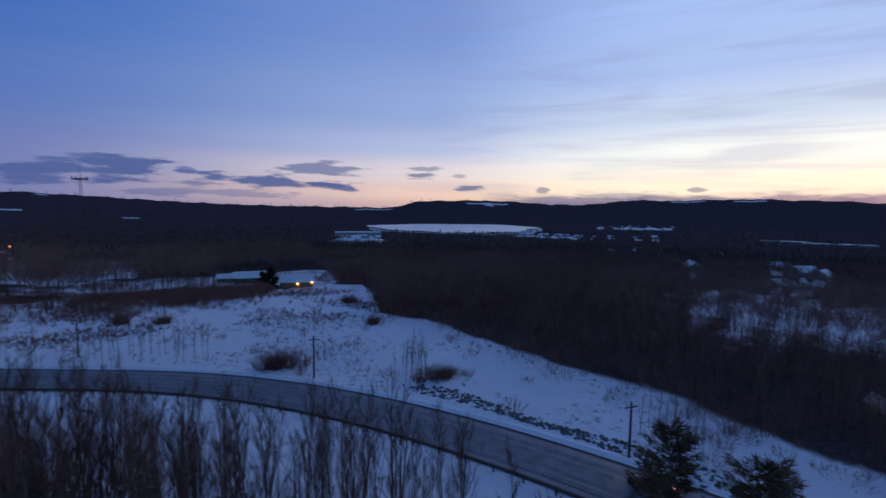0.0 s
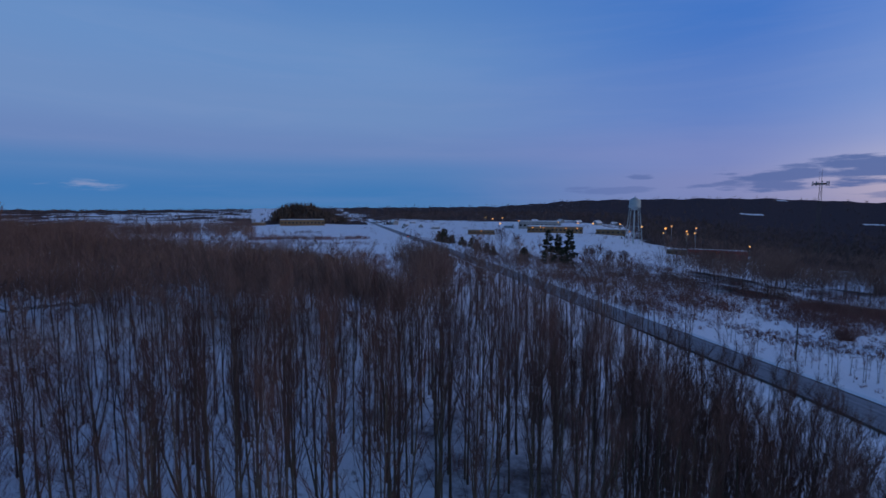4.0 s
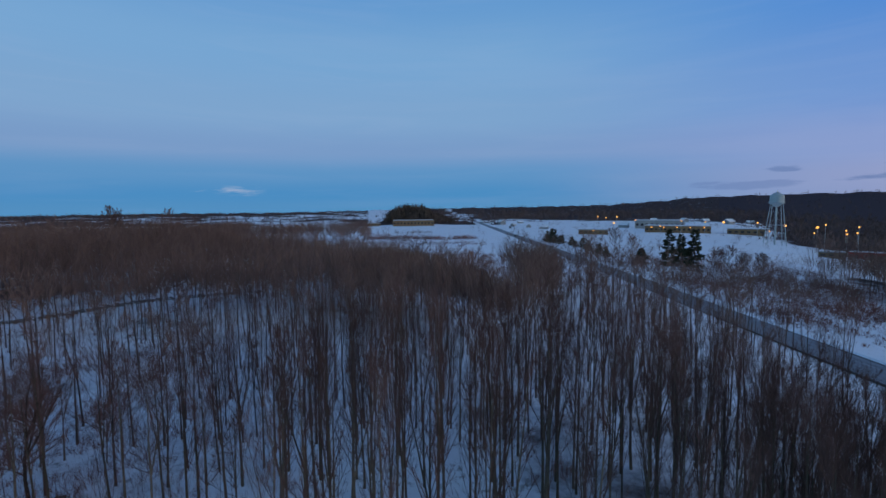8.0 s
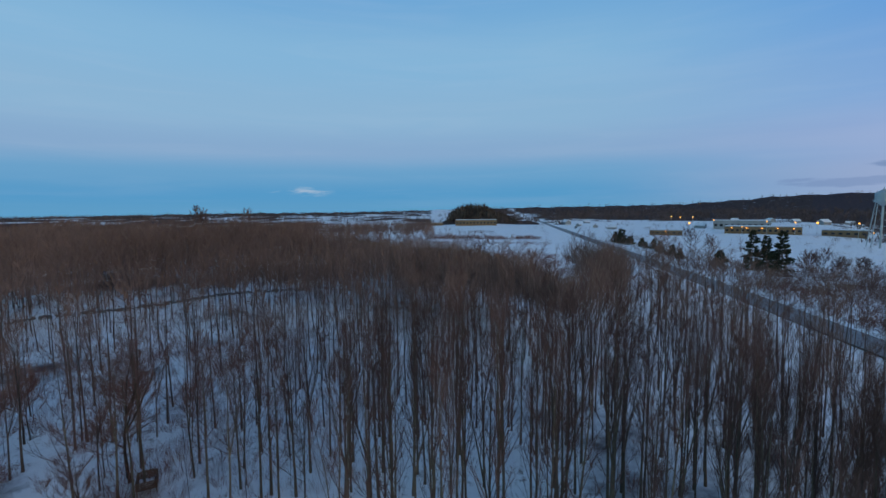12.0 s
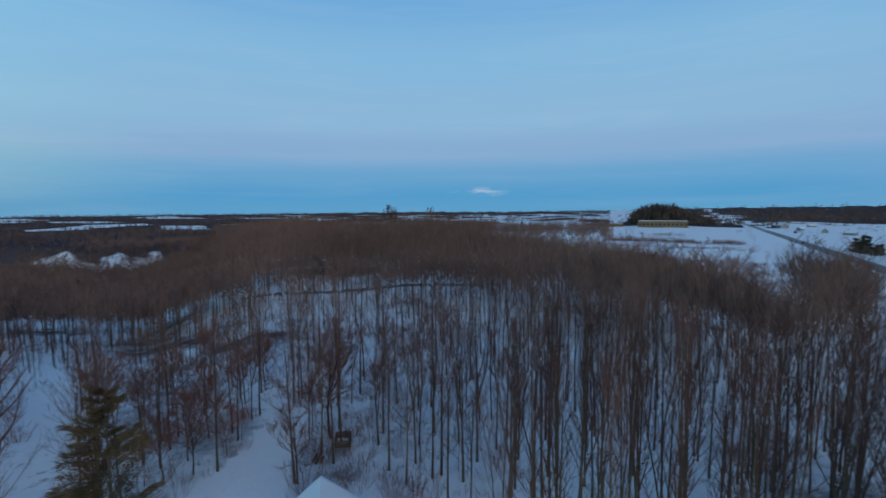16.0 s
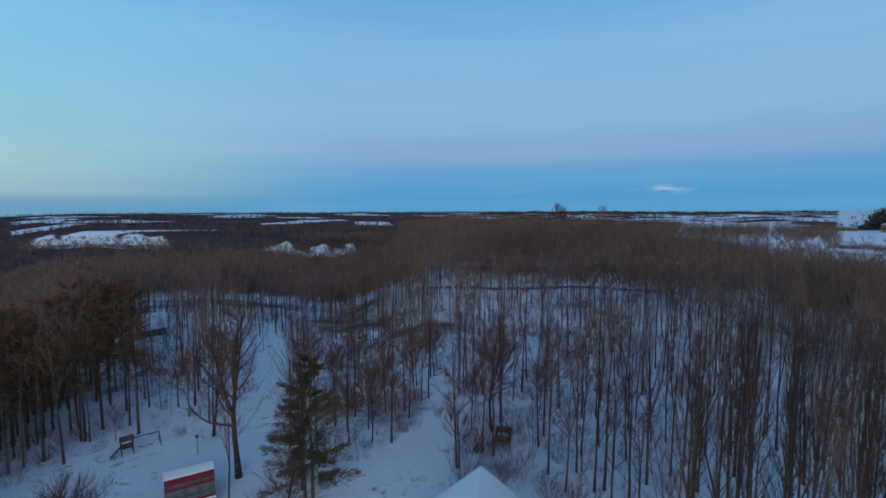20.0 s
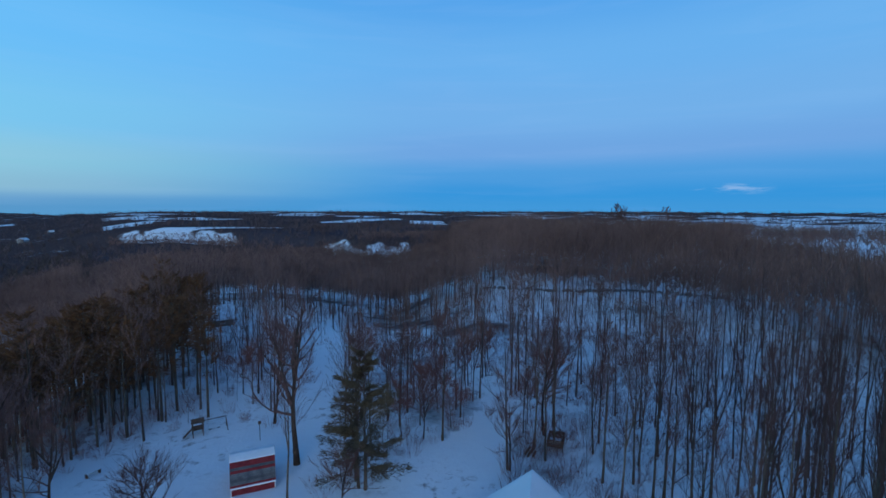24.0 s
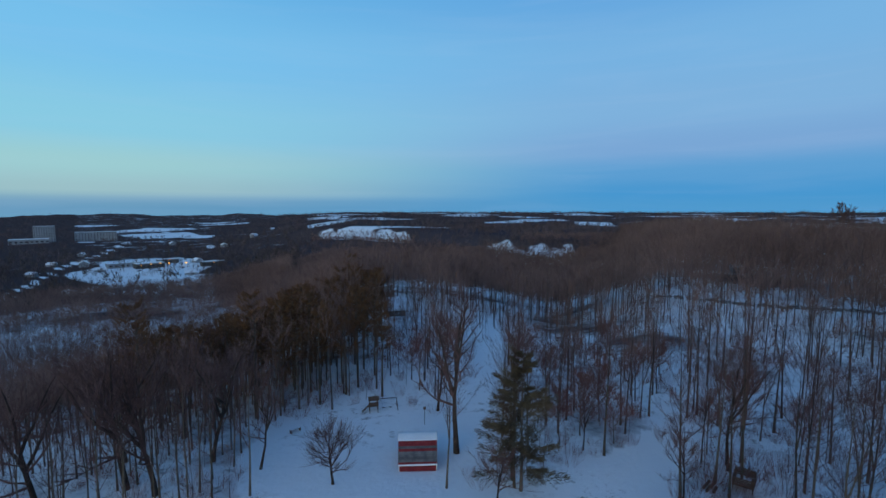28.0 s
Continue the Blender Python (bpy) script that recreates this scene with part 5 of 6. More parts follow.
bush(-30.2, 83.0, 5.4, 4.6, "wide reddish-brown leafless bush beside the road")
bush(-1.2, 78.2, 5.0, 3.4, "low reddish leafless bush on the snowy bank")
bush(-72, 116, 2.6, 3.4, "round tan leafless bush in the snowy field")
bush(*polar(35.5, 142), 1.6, 5.0, "tall pale leafless bush in the snowy field")
bush(*polar(8.5, 118), 2.0, 3.5, "leafless bush at the field's edge")
bush(*polar(11.5, 150), 3.0, 4.0, "leafless bush near the woods' corner")

# strips of brush before the school
bs = []
for i in range(330):
    az = rng.uniform(86.5, 100)
    r = (432 if i % 3 else 372) + 0.6 * (az - 93) + rng.gauss(0, 7)
    x, y = polar(az, r)
    bs.append((x, y, ground(x, y), rng.uniform(0, 6.28), rng.uniform(0.45, 0.85) * (1 if i % 3 else 0.6), rng.randrange(6)))
tagged(new("school_brush", scatter_mesh("school_brush", thicket_kinds, np.array(bs), [BRUSH])), "strips of brown brush in the snowy field before the school", "brush", kind="stuff")

# low trees and hedges in the fields, joined
ft = []
for i in range(2900):
    q = rng.random()
    if q < 0.50:
        az, r, sc = rng.uniform(41, 64), rng.uniform(185, 262), rng.uniform(0.28, 0.55)
    elif q < 0.62:
        az, r, sc = rng.uniform(92, 101), rng.uniform(350, 560), rng.uniform(0.3, 0.5)
    elif q < 0.74:
        az, r, sc = rng.uniform(21, 58), rng.uniform(172, 330), rng.uniform(0.3, 0.6)
    elif q < 0.79:
        az, r, sc = rng.uniform(50, 76), rng.uniform(330, 660), rng.uniform(0.3, 0.6)
    elif q < 0.86:
        az, r, sc = rng.uniform(64, 88), rng.uniform(250, 900), rng.uniform(0.3, 0.7)
    elif q < 0.92:
        az, r, sc = rng.uniform(45, 80), rng.uniform(640, 900), rng.uniform(0.5, 0.8)
    else:
        az, r, sc = (rng.uniform(20, 46), rng.uniform(92, 130), rng.uniform(0.3, 0.45)) if rng.random() < 0.5 else (rng.uniform(194, 207), rng.uniform(440, 800), rng.uniform(0.4, 0.8))
    x, y = polar(az, r)
    if (64 < az < 90 and r > 250 and rng.random() < 0.65) or r < 150 or (az > 41 and r < 265 and rng.random() < 0.62) or abs(y - float(road_y(x))) < 9 or (8 < az < 21 and 130 < r < 275) or (42.5 < az < 49.8 and 270 < r < 432) or math.sin(x * 0.05 + 2 * math.sin(y * 0.04)) < -0.35:
        continue
    ft.append((x, y, ground(x, y), rng.uniform(0, 6.28), sc, rng.randrange(6)))
low_kinds = []
for i in range(6):
    V, F = thicket_bush(rng, rng.uniform(10.5, 13.5), rng.uniform(3.6, 5.0), 75, 0.05)
    low_kinds.append((np.array([tuple(v) for v in V], np.float32), np.array(F, np.int64), np.zeros(len(F), np.int32)))
tagged(new("field_trees", scatter_mesh("field_trees", low_kinds, np.array(ft), [WOODS_TWIG])), "low leafless trees and hedges scattered over snowy fields", "hedges", kind="stuff")

# scrub on the open snowy banks of the ravine
bb = []
for i in range(1900):
    az = rng.uniform(150.5, 162.5) if i % 2 else rng.uniform(171, 183.5)
    x, y = polar(az, 395 + 14 * min(max(az - 157, 0), 30) + rng.uniform(-48, 18))
    bb.append((x, y, ground(x, y), rng.uniform(0, 6.28), rng.uniform(0.15, 0.42), rng.randrange(6)))
tagged(new("bank_scrub", scatter_mesh("bank_scrub", far_kinds, np.array(bb), [WOODS_TWIG])), "dark scrub dotted over the snowy ravine banks", "scrub", kind="stuff")

# dark hedges round the farm and along the fields
hg = []
while len(hg) < 900:
    q = rng.random() * 1.75
    if q > 1:
        q = 2.0
    if q == 2.0:
        az, r, sc = rng.uniform(20.8, 45), rng.uniform(188, 202), rng.uniform(0.45, 0.8)
    elif q < 0.16:
        az, r, sc = rng.uniform(-46, -26), rng.uniform(47, 78), rng.uniform(0.2, 0.5)
    elif q < 0.4:
        az, r, sc = rng.uniform(20.5, 30), rng.uniform(168, 190), rng.uniform(0.4, 0.75)
    elif q < 0.5:
        az, r, sc = rng.uniform(14.5, 20.5), rng.uniform(176, 186), rng.uniform(0.2, 0.34)
    elif q < 0.75:
        az, r, sc = rng.uniform(30, 46), rng.uniform(160, 215), rng.uniform(0.4, 0.9)
    else:
        az, r, sc = rng.uniform(40, 63), rng.uniform(125, 235), rng.uniform(0.4, 0.95)
    x, y = polar(az, r)
    if abs(y - float(road_y(x))) > 10 and math.sin(x * 0.07 + 2 * math.sin(y * 0.05)) > -0.45:
        hg.append((x, y, ground(x, y), rng.uniform(0, 6.28), sc, rng.randrange(6)))
tagged(new("hedgerow", scatter_mesh("hedgerow", thicket_kinds, np.array(hg), [BRUSH])), "dark brown leafless hedges round the snowy field", "hedges", kind="stuff")

# taller trees standing before the valley lot
vt = [(*polar(az, r), ground(*polar(az, r)), rng.uniform(0, 6.28), rng.uniform(0.4, 0.85), rng.randrange(6)) for az, r in ((rng.uniform(185, 214), 380 + 620 * rng.random() ** 1.5) for _ in range(620))]
tagged(new("valley_trees", scatter_mesh("valley_trees", far_kinds, np.array(vt), [WOODS_TRUNK])), "dark bare trees below the valley yard", "woods", kind="stuff")

# thin saplings beside the road
sap = tree_thing("sapling", *polar(30, 99), bare_tree(rng, 8.0, 1.6, 0.3, 10, 3, 5, 0.007, 0.05, False, 0.008, (1.2, 3.0)), "thin upright leafless sapling in the roadside snow", "tree", TWIG, group="roadside saplings")
for i in range(64):
    az = rng.choice((rng.uniform(27, 34), rng.uniform(2, 6), rng.uniform(-31, -24), rng.uniform(34, 46), rng.uniform(26, 46)))
    r = float(np.interp(az, (-31, -24, 2, 6, 26, 46), (64, 66, 78, 80, 96, 118))) + rng.uniform(-2, 5)
    sc = rng.uniform(0.6, 1.0)
    copy_thing(sap, pose(*polar(az, r), ground(*polar(az, r)), 0, 0, rng.uniform(0, 360))).scale = (sc, sc, sc)

# small things in the yard
log_pile = thing("log_pile", -37.8, -39.8, "few snow-dusted logs lying by the wooden platform", "logs", turn=20)
for k, (ox, oy, ln) in enumerate(((0, 0, 1.8), (0.5, 0.5, 1.5), (-0.6, 0.4, 1.6), (0.2, 1.0, 1.2))):
    part("log", rod((ox - ln / 2, oy, 0.14), (ox + ln / 2, oy + 0.3, 0.16), 0.15, 0.13, 9), OLD_WOOD, log_pile)
bench = thing("garden_bench", 6.6, -62.8, "low dark wooden bench at the edge of the snowy yard", "bench", turn=30)
for k in range(3):
    part("seat_slat", box(-0.75, 0.75, -0.22 + k * 0.15, -0.09 + k * 0.15, 0.42, 0.46), OLD_WOOD, bench)
for px in (-0.65, 0.65):
    part("leg", box(px - 0.05, px + 0.05, -0.2, 0.2, -0.05, 0.42), OLD_WOOD, bench)
part("snow_patch", box(-0.7, 0.7, -0.2, 0.2, 0.462, 0.55), SNOW, bench, "snow on the seat", 0.03)
box_tree = thing("birdhouse", -13.0, -52.05, "small wooden birdhouse fixed to the great tree's trunk", "birdhouse", turn=190, z=ground(-13.0, -52.05) + 1.7)
part("house_box", box(-0.14, 0.14, -0.14, 0.14, 0, 0.36), OLD_WOOD, box_tree)
part("house_roof", prism([(-0.2, 0.34), (0, 0.52), (0.2, 0.34), (0, 0.46)], -0.2, 0.2), OLD_WOOD, box_tree)

# ---- road side: poles, car, boulders, banks of snow --------------------------------------------
for side in (1,):
    strip("snowbank", side * (ROAD_W + 0.35), side * (ROAD_W + 2.0), -900, 90, 330, 0.03, PALE_SNOW, "ploughed bank of snow along the road", 0.3)
strip("shoulder", ROAD_W - 0.15, ROAD_W + 0.25, -700, 100, 220, 0.115, DARK_WALL, "dark line along the edge of the road")
strip("shoulder", -ROAD_W - 0.1, -ROAD_W + 0.55, -700, 100, 220, 0.115, DARK_WALL, "dark line along the edge of the road")
for a, b in ((0.6, 1.5), (2.2, 3.1), (-1.5, -0.6), (-3.1, -2.2)):
    strip("wheel_track", a, b, -700, 100, 220, 0.118, SALT, "pale salted wheel track on the road")
strip("lane_line", -0.22, -0.08, -700, 100, 220, 0.125, SALT, "faded centre line of the road")
strip("lane_line", 0.08, 0.22, -700, 100, 220, 0.125, SALT, "faded centre line of the road")


def guard_rail(x0, x1, gap):
    ob = thing("guard_rail", 0, 0, "dark weathered guard rail along the road", "guard rail", z=0)
    last = None
    x = x0
    while x < x1:
        s = -0.0098 * max(x + 57, 0)
        k = math.hypot(1, s)
        o = -ROAD_W - 0.7
        p = Vector((x - o * s / k, float(road_y(x)) + o / k, 0.0))
        p.z = ground(p.x, p.y)
        part("post", box(p.x - 0.09, p.x + 0.09, p.y - 0.09, p.y + 0.09, p.z - 0.3, p.z + 0.78), POLE_WOOD, ob)
        if last is not None:
            part("rail", rod(last + Vector((0, 0.12, 0.6)), p + Vector((0, 0.12, 0.6)), 0.16, sides=6), DARK_WALL, ob)
        last = p
        x += gap / k
    return ob


guard_rail(-120, 38, 3.8)


def utility_pole(x, y, h, arm):
    ob = thing("utility_pole", x, y, "dark wooden utility pole beside the road", "utility pole", "roadside poles", 20)
    part("pole", rod((0, 0, -0.5), (0, 0, h), 0.17, 0.11), POLE_WOOD, ob)
    if arm:
        part("crossarm", box(-0.9, 0.9, -0.06, 0.06, h - 0.75, h - 0.6), POLE_WOOD, ob)
        for k in (-0.8, 0.0, 0.8):
            part("insulator", rod((k, 0, h - 0.6), (k, 0, h - 0.4), 0.05), WHITE_PAINT, ob)
    return ob


for x, y, h, arm in ((-22.5, 78.6, 7.6, True), (22.9, 53.4, 7.0, True), (-71.5, 88.0, 7.4, False), (-170, 86, 8, True), (41, 72, 6.0, False)):
    utility_pole(x, y, h, arm)


def car(x, y, turn, paint, label, lit=True):
    ob = thing("car", x, y, label, "car", "cars", turn, z=ground(x, y) + 0.12)
    part("body", prism([(-0.85, 0.28), (0.85, 0.28), (0.9, 0.6), (0.82, 0.85), (-0.82, 0.85), (-0.9, 0.6)], -2.2, 2.2), paint, ob)
    cabin = part("cabin", prism([(-0.78, 0.85), (0.78, 0.85), (0.62, 1.42), (-0.62, 1.42)], -1.6, 0.9), PANE, ob, "dark glazed cabin")
    part("roof", box(-1.4, 0.6, -0.62, 0.62, 1.42, 1.48), paint, cabin)
    for px in (-1.35, 1.35):
        for s in (-1, 1):
            wheel = part("wheel", rod((px, s * 0.68, 0.32), (px, s * 0.92, 0.32), 0.32, sides=14), RUBBER, ob)
            part("rim", rod((px, s * 0.9, 0.32), (px, s * 0.935, 0.32), 0.19, sides=10), STEEL, wheel)
    for s in (-1, 1):
        part("headlight", box(2.18, 2.24, s * 0.62 - 0.13, s * 0.62 + 0.13, 0.58, 0.74), HEADLIGHT if lit else WHITE_PAINT, ob)
        part("tail_light", box(-2.24, -2.18, s * 0.66 - 0.12, s * 0.66 + 0.12, 0.6, 0.75), RED_LIGHT if lit else RED_PAINT, ob)
    return ob


CAR_WHITE = material("pale_car_paint", (0.5, 0.5, 0.5), (0.62, 0.62, 0.62), 1.0, 0.3, 0.0)
cx = 22.6
car(cx, float(road_y(cx)) + 1.9, 180 + math.degrees(math.atan(-0.0098 * (cx + 57))), CAR_DARK, "dark car with lit headlights driving on the road")
car(-600, float(road_y(-600)) + 1.8, 0, CAR_WHITE, "pale car with lit headlights coming down the far road")
car(-470, float(road_y(-470)) - 1.8, 180, CAR_DARK, "dark car on the far straight of the road")

for x, y, turn, paint in ((-690, 92, 20, CAR_DARK), (-700, 96, 25, CAR_WHITE), (-712, 99, 20, CAR_DARK), (-655, 88, 70, CAR_DARK)):
    car(x, y, turn, paint, "parked car in the snow beside the far road", False)
for az, r, turn in ((199.4, 612, 40), (201.2, 618, 60), (197.2, 630, 200)):
    x, y = polar(az, r)
    car(x, y, turn, CAR_DARK, "dark vehicle with lit lamps in the valley yard")

bv, bf = [], []
for i in range(820):
    f = rng.random()
    x = -5 + 36 * f + rng.uniform(-1, 1)
    y = float(road_y(x)) + 8.6 + rng.uniform(0, 3.4 + 1.2 * math.sin(f * 9)) + 1.5 * (1 - f)
    r0 = 0.12 + 0.34 * rng.random() ** 2
    o = len(bv)
    for p in ((1, 0, 0), (-1, 0, 0), (0, 1, 0), (0, -1, 0), (0, 0, 0.85), (0.6, 0.6, 0.45), (-0.6, 0.5, 0.5), (0.5, -0.6, 0.4), (-0.5, -0.6, 0.5)):
        bv.append((x + p[0] * r0 * rng.uniform(0.7, 1.2), y + p[1] * r0 * rng.uniform(0.7, 1.2), ground(x, y) - 0.05 + p[2] * r0 * rng.uniform(0.7, 1.2)))
    for t3 in ((4, 5, 6), (4, 6, 8), (4, 8, 7), (4, 7, 5), (0, 2, 5), (2, 6, 5), (2, 1, 6), (1, 8, 6), (1, 3, 8), (3, 7, 8), (3, 0, 7), (0, 5, 7)):
        bf.append(tuple(o + i2 for i2 in t3))
tagged(new("boulder_strip", tri_mesh("boulder_strip", bv, bf, [BOULDER])), "strip of dark boulders on the snowy bank by the road", "boulders", kind="stuff")


wv, wf = [], []
for i in range(440):
    f = rng.random()
    x, y = -98 - 58 * f + rng.uniform(-0.5, 0.5), -132 + 66 * f + rng.uniform(-0.5, 0.5) + 3 * math.sin(f * 7)
    o, r0, z0 = len(wv), rng.uniform(0.3, 0.6), ground(x, y) + rng.choice((-0.05, 0.3, 0.6))
    for p in ((1, 0, 0), (-1, 0, 0), (0, 1, 0), (0, -1, 0), (0.1, 0, 0.9), (0, 0.1, -0.7)):
        wv.append((x + p[0] * r0 * rng.uniform(0.8, 1.2), y + p[1] * r0 * rng.uniform(0.8, 1.2), z0 + p[2] * r0 * rng.uniform(0.8, 1.1)))
    for t3 in ((0, 2, 4), (2, 1, 4), (1, 3, 4), (3, 0, 4), (2, 0, 5), (1, 2, 5), (3, 1, 5), (0, 3, 5)):
        wf.append(tuple(o + k for k in t3))
tagged(new("stone_wall", tri_mesh("stone_wall", wv, wf, [BOULDER])), "old dark dry stone wall running through the snowy wood", "wall", kind="stuff")


# ---- buildings farther off --------------------------------------------------------------------
def gable_house(name, x, y, turn, length, depth, eave, ridge, wall, label, category="house", group="", lamps=(), windows=3, z=None):
    ob = thing(name, x, y, label, category, group, turn, z)
    w, d = length / 2, depth / 2
    part("wall", prism([(-d, -1.5), (d, -1.5), (d, eave), (0, ridge - 0.15), (-d, eave)], -w, w), wall, ob)
    part("roof", prism([(-d - 0.5, eave - 0.25), (0, ridge), (d + 0.5, eave - 0.25), (d + 0.5, eave + 0.05), (0, ridge + 0.35), (-d - 0.5, eave + 0.05)], -w - 0.5, w + 0.5), SNOW, ob, "snow-covered roof")
    for k in range(windows):
        px = -w + length * (k + 0.5) / windows
        win = part("window", box(px - 0.65, px + 0.65, -d - 0.06, -d + 0.05, eave * 0.35, eave * 0.35 + 1.2), WHITE_PAINT, ob)
        part("pane", box(px - 0.55, px + 0.55, -d - 0.09, -d + 0.02, eave * 0.35 + 0.1, eave * 0.35 + 1.1), PANE, win)
    part("door", box(w * 0.35 - 0.5, w * 0.35 + 0.5, -d - 0.05, -d + 0.05, 0, 2.05), DARK_WALL, ob)
    part("chimney", box(-w * 0.4 - 0.35, -w * 0.4 + 0.35, 0.2, 0.9, ridge - 0.6, ridge + 1.1), BROWN_WALL, ob)
    for lx, ly, lz in lamps:
        part("wall_lamp", box(lx - 0.28, lx + 0.28, ly - 0.2, ly + 0.2, lz - 0.28, lz + 0.28), WARM, ob, "lit warm wall lamp")
    return ob


def hall(name, az, r, length, depth, height, wall, label, turn=0.0, bays=10, base=None, lamps=0, trim=None):
    """A flat-roofed public building with a row of windows and snow on its roof; its front faces the wood."""
    x, y = polar(az, r)
    ob = thing(name, x, y, label, "building", "", az + turn, base)
    w, d = length / 2, depth / 2
    part("wall", box(-w, w, -d, d, -2, height), wall, ob)
    part("roof", box(-w + 0.3, w - 0.3, -d + 0.3, d - 0.3, height - 0.1, height + 0.35), SNOW, ob, "flat roof under snow")
    part("parapet", box(-w - 0.15, w + 0.15, -d - 0.15, -d + 0.25, height - 0.5, height + 0.2), trim or GREY_WALL, ob)
    floors = int(height / 3.3) if height > 15 else 0
    for k in range(floors * bays):
        px, pz = -w + length * (k % bays + 0.5) / bays, 1.0 + 3.3 * (k // bays)
        win = part("window", box(px - 1.0, px + 1.0, -d - 0.08, -d + 0.05, pz, pz + 1.6), GREY_WALL, ob)
        part("pane", box(px - 0.85, px + 0.85, -d - 0.12, -d, pz + 0.12, pz + 1.48), PANE, win)
    for k in range(0 if floors else bays):
        px = -w + length * (k + 0.5) / bays
        win = part("window", box(px - length / bays * 0.27, px + length / bays * 0.27, -d - 0.08, -d + 0.05, height * 0.34, height * 0.62), DARK_WALL, ob)
        part("pane", box(px - length / bays * 0.23, px + length / bays * 0.23, -d - 0.12, -d, height * 0.37, height * 0.59), PANE, win)
    for k in range(lamps):
        px = -w + length * (k + 0.5) / lamps
        part("wall_lamp", box(px - 0.6, px + 0.6, -d - 0.9, -d - 0.2, height * 0.75, height * 0.75 + 0.7), SODIUM, ob, "lit amber wall lamp")
    return ob


hall("school", 94.4, 775, 68, 24, 9.5, TAN, "long tan brick building with flat snowy roof", bays=12)
hall("annex", 99.3, 790, 22, 12, 5, TAN, "small tan building beside the long one", bays=4)
hall("college_hall", 63.7, 590, 66, 26, 8.0, TAN, "long tan brick hall lit by amber lamps", bays=14, lamps=5)
hall("workshop", 72.6, 525, 30, 14, 5.0, TAN, "low tan building with snowy roof in the field", bays=6, lamps=1)
hall("tan_block", 57.3, 600, 34, 20, 6.5, TAN, "low tan block near the water tower", bays=6)
hall("upper_hall", 65.5, 690, 60, 30, 11, GREY_WALL, "grey hall with a broad snowy roof uphill", bays=10)
hall("red_barn", 46.4, 425, 40, 12, 6, BARN_RED, "long dark red barn beyond the field", bays=6, lamps=1, trim=BARN_RED)
hall("field_shelter", 50.3, 400, 14, 8, 4, TAN, "small tan shelter below the snowfield", bays=3)
gable_house("farmhouse", *polar(17.8, 208), 14, 13.5, 8, 3.0, 5.4, TAN, "low house with snowy roof and lit porch lamps", lamps=((0.5, -4.45, 2.1), (6.6, -4.45, 2.7)))
gable_house("barn", *polar(23.0, 245), 20, 14, 8, 3.2, 5.5, DARK_WALL, "low outbuilding with snowy roof behind the house", "barn")
gable_house("outbuilding", *polar(25.4, 258), 25, 9, 6, 2.6, 4.2, DARK_WALL, "small snowy-roofed outbuilding in brush", "barn")
gable_house("hut", *polar(173.6, 128), 184, 5, 6, 1.9, 4.6, DARK_WALL, "small hut with snowy roof deep in the trees", "hut", windows=1)


def water_tower(az, r):
    x, y = polar(az, r)
    ob = thing("water_tower", x, y, "pale green water tower on four legs with a riser pipe", "water tower", turn=az + 12)
    tank = part("tank", rod((0, 0, 31.5), (0, 0, 37.0), 5.5, 5.5, 28), PALE_STEEL, ob)
    part("tank_bowl", rod((0, 0, 28.6), (0, 0, 31.5), 1.4, 5.5, 28), PALE_STEEL, tank)
    part("tank_roof", rod((0, 0, 37.0), (0, 0, 39.6), 5.5, 0.5, 28), PALE_STEEL, tank)
    part("finial", rod((0, 0, 39.4), (0, 0, 40.8), 0.35), STEEL, tank)
    bm = bmesh.new()
    for i in range(28):
        a, b = 2 * math.pi * i / 28, 2 * math.pi * (i + 1) / 28
        rod((6.2 * math.cos(a), 6.2 * math.sin(a), 32.4), (6.2 * math.cos(b), 6.2 * math.sin(b), 32.4), 0.08, sides=4, bm=bm)
        rod((6.2 * math.cos(a), 6.2 * math.sin(a), 31.2), (6.2 * math.cos(b), 6.2 * math.sin(b), 31.2), 0.14, sides=4, bm=bm)
        rod((6.2 * math.cos(a), 6.2 * math.sin(a), 31.2), (6.2 * math.cos(a), 6.2 * math.sin(a), 32.4), 0.06, sides=4, bm=bm)
    part("balcony", bm, STEEL, tank)
    part("riser", rod((0, 0, -0.5), (0, 0, 29), 0.75, sides=16), PALE_STEEL, ob)
    c = [(math.cos(math.pi / 4 + k * math.pi / 2), math.sin(math.pi / 4 + k * math.pi / 2)) for k in range(4)]
    for k in range(4):
        part("leg", rod((c[k][0] * 10.5, c[k][1] * 10.5, -0.5), (c[k][0] * 5.3, c[k][1] * 5.3, 32.5), 0.34, 0.28), PALE_STEEL, ob)
        for z0, z1 in ((1, 15), (15, 29)):
            q0, q1 = 10.5 - 5.2 * z0 / 32.5, 10.5 - 5.2 * z1 / 32.5
            j = (k + 1) % 4
            part("brace", rod((c[k][0] * q0, c[k][1] * q0, z0), (c[j][0] * q1, c[j][1] * q1, z1), 0.06, sides=5), STEEL, ob)
            part("strut", rod((c[k][0] * q1, c[k][1] * q1, z1), (c[j][0] * q1, c[j][1] * q1, z1), 0.1, sides=5), STEEL, ob)
    return ob


water_tower(54.8, 465).scale = (0.9, 0.9, 1.1)


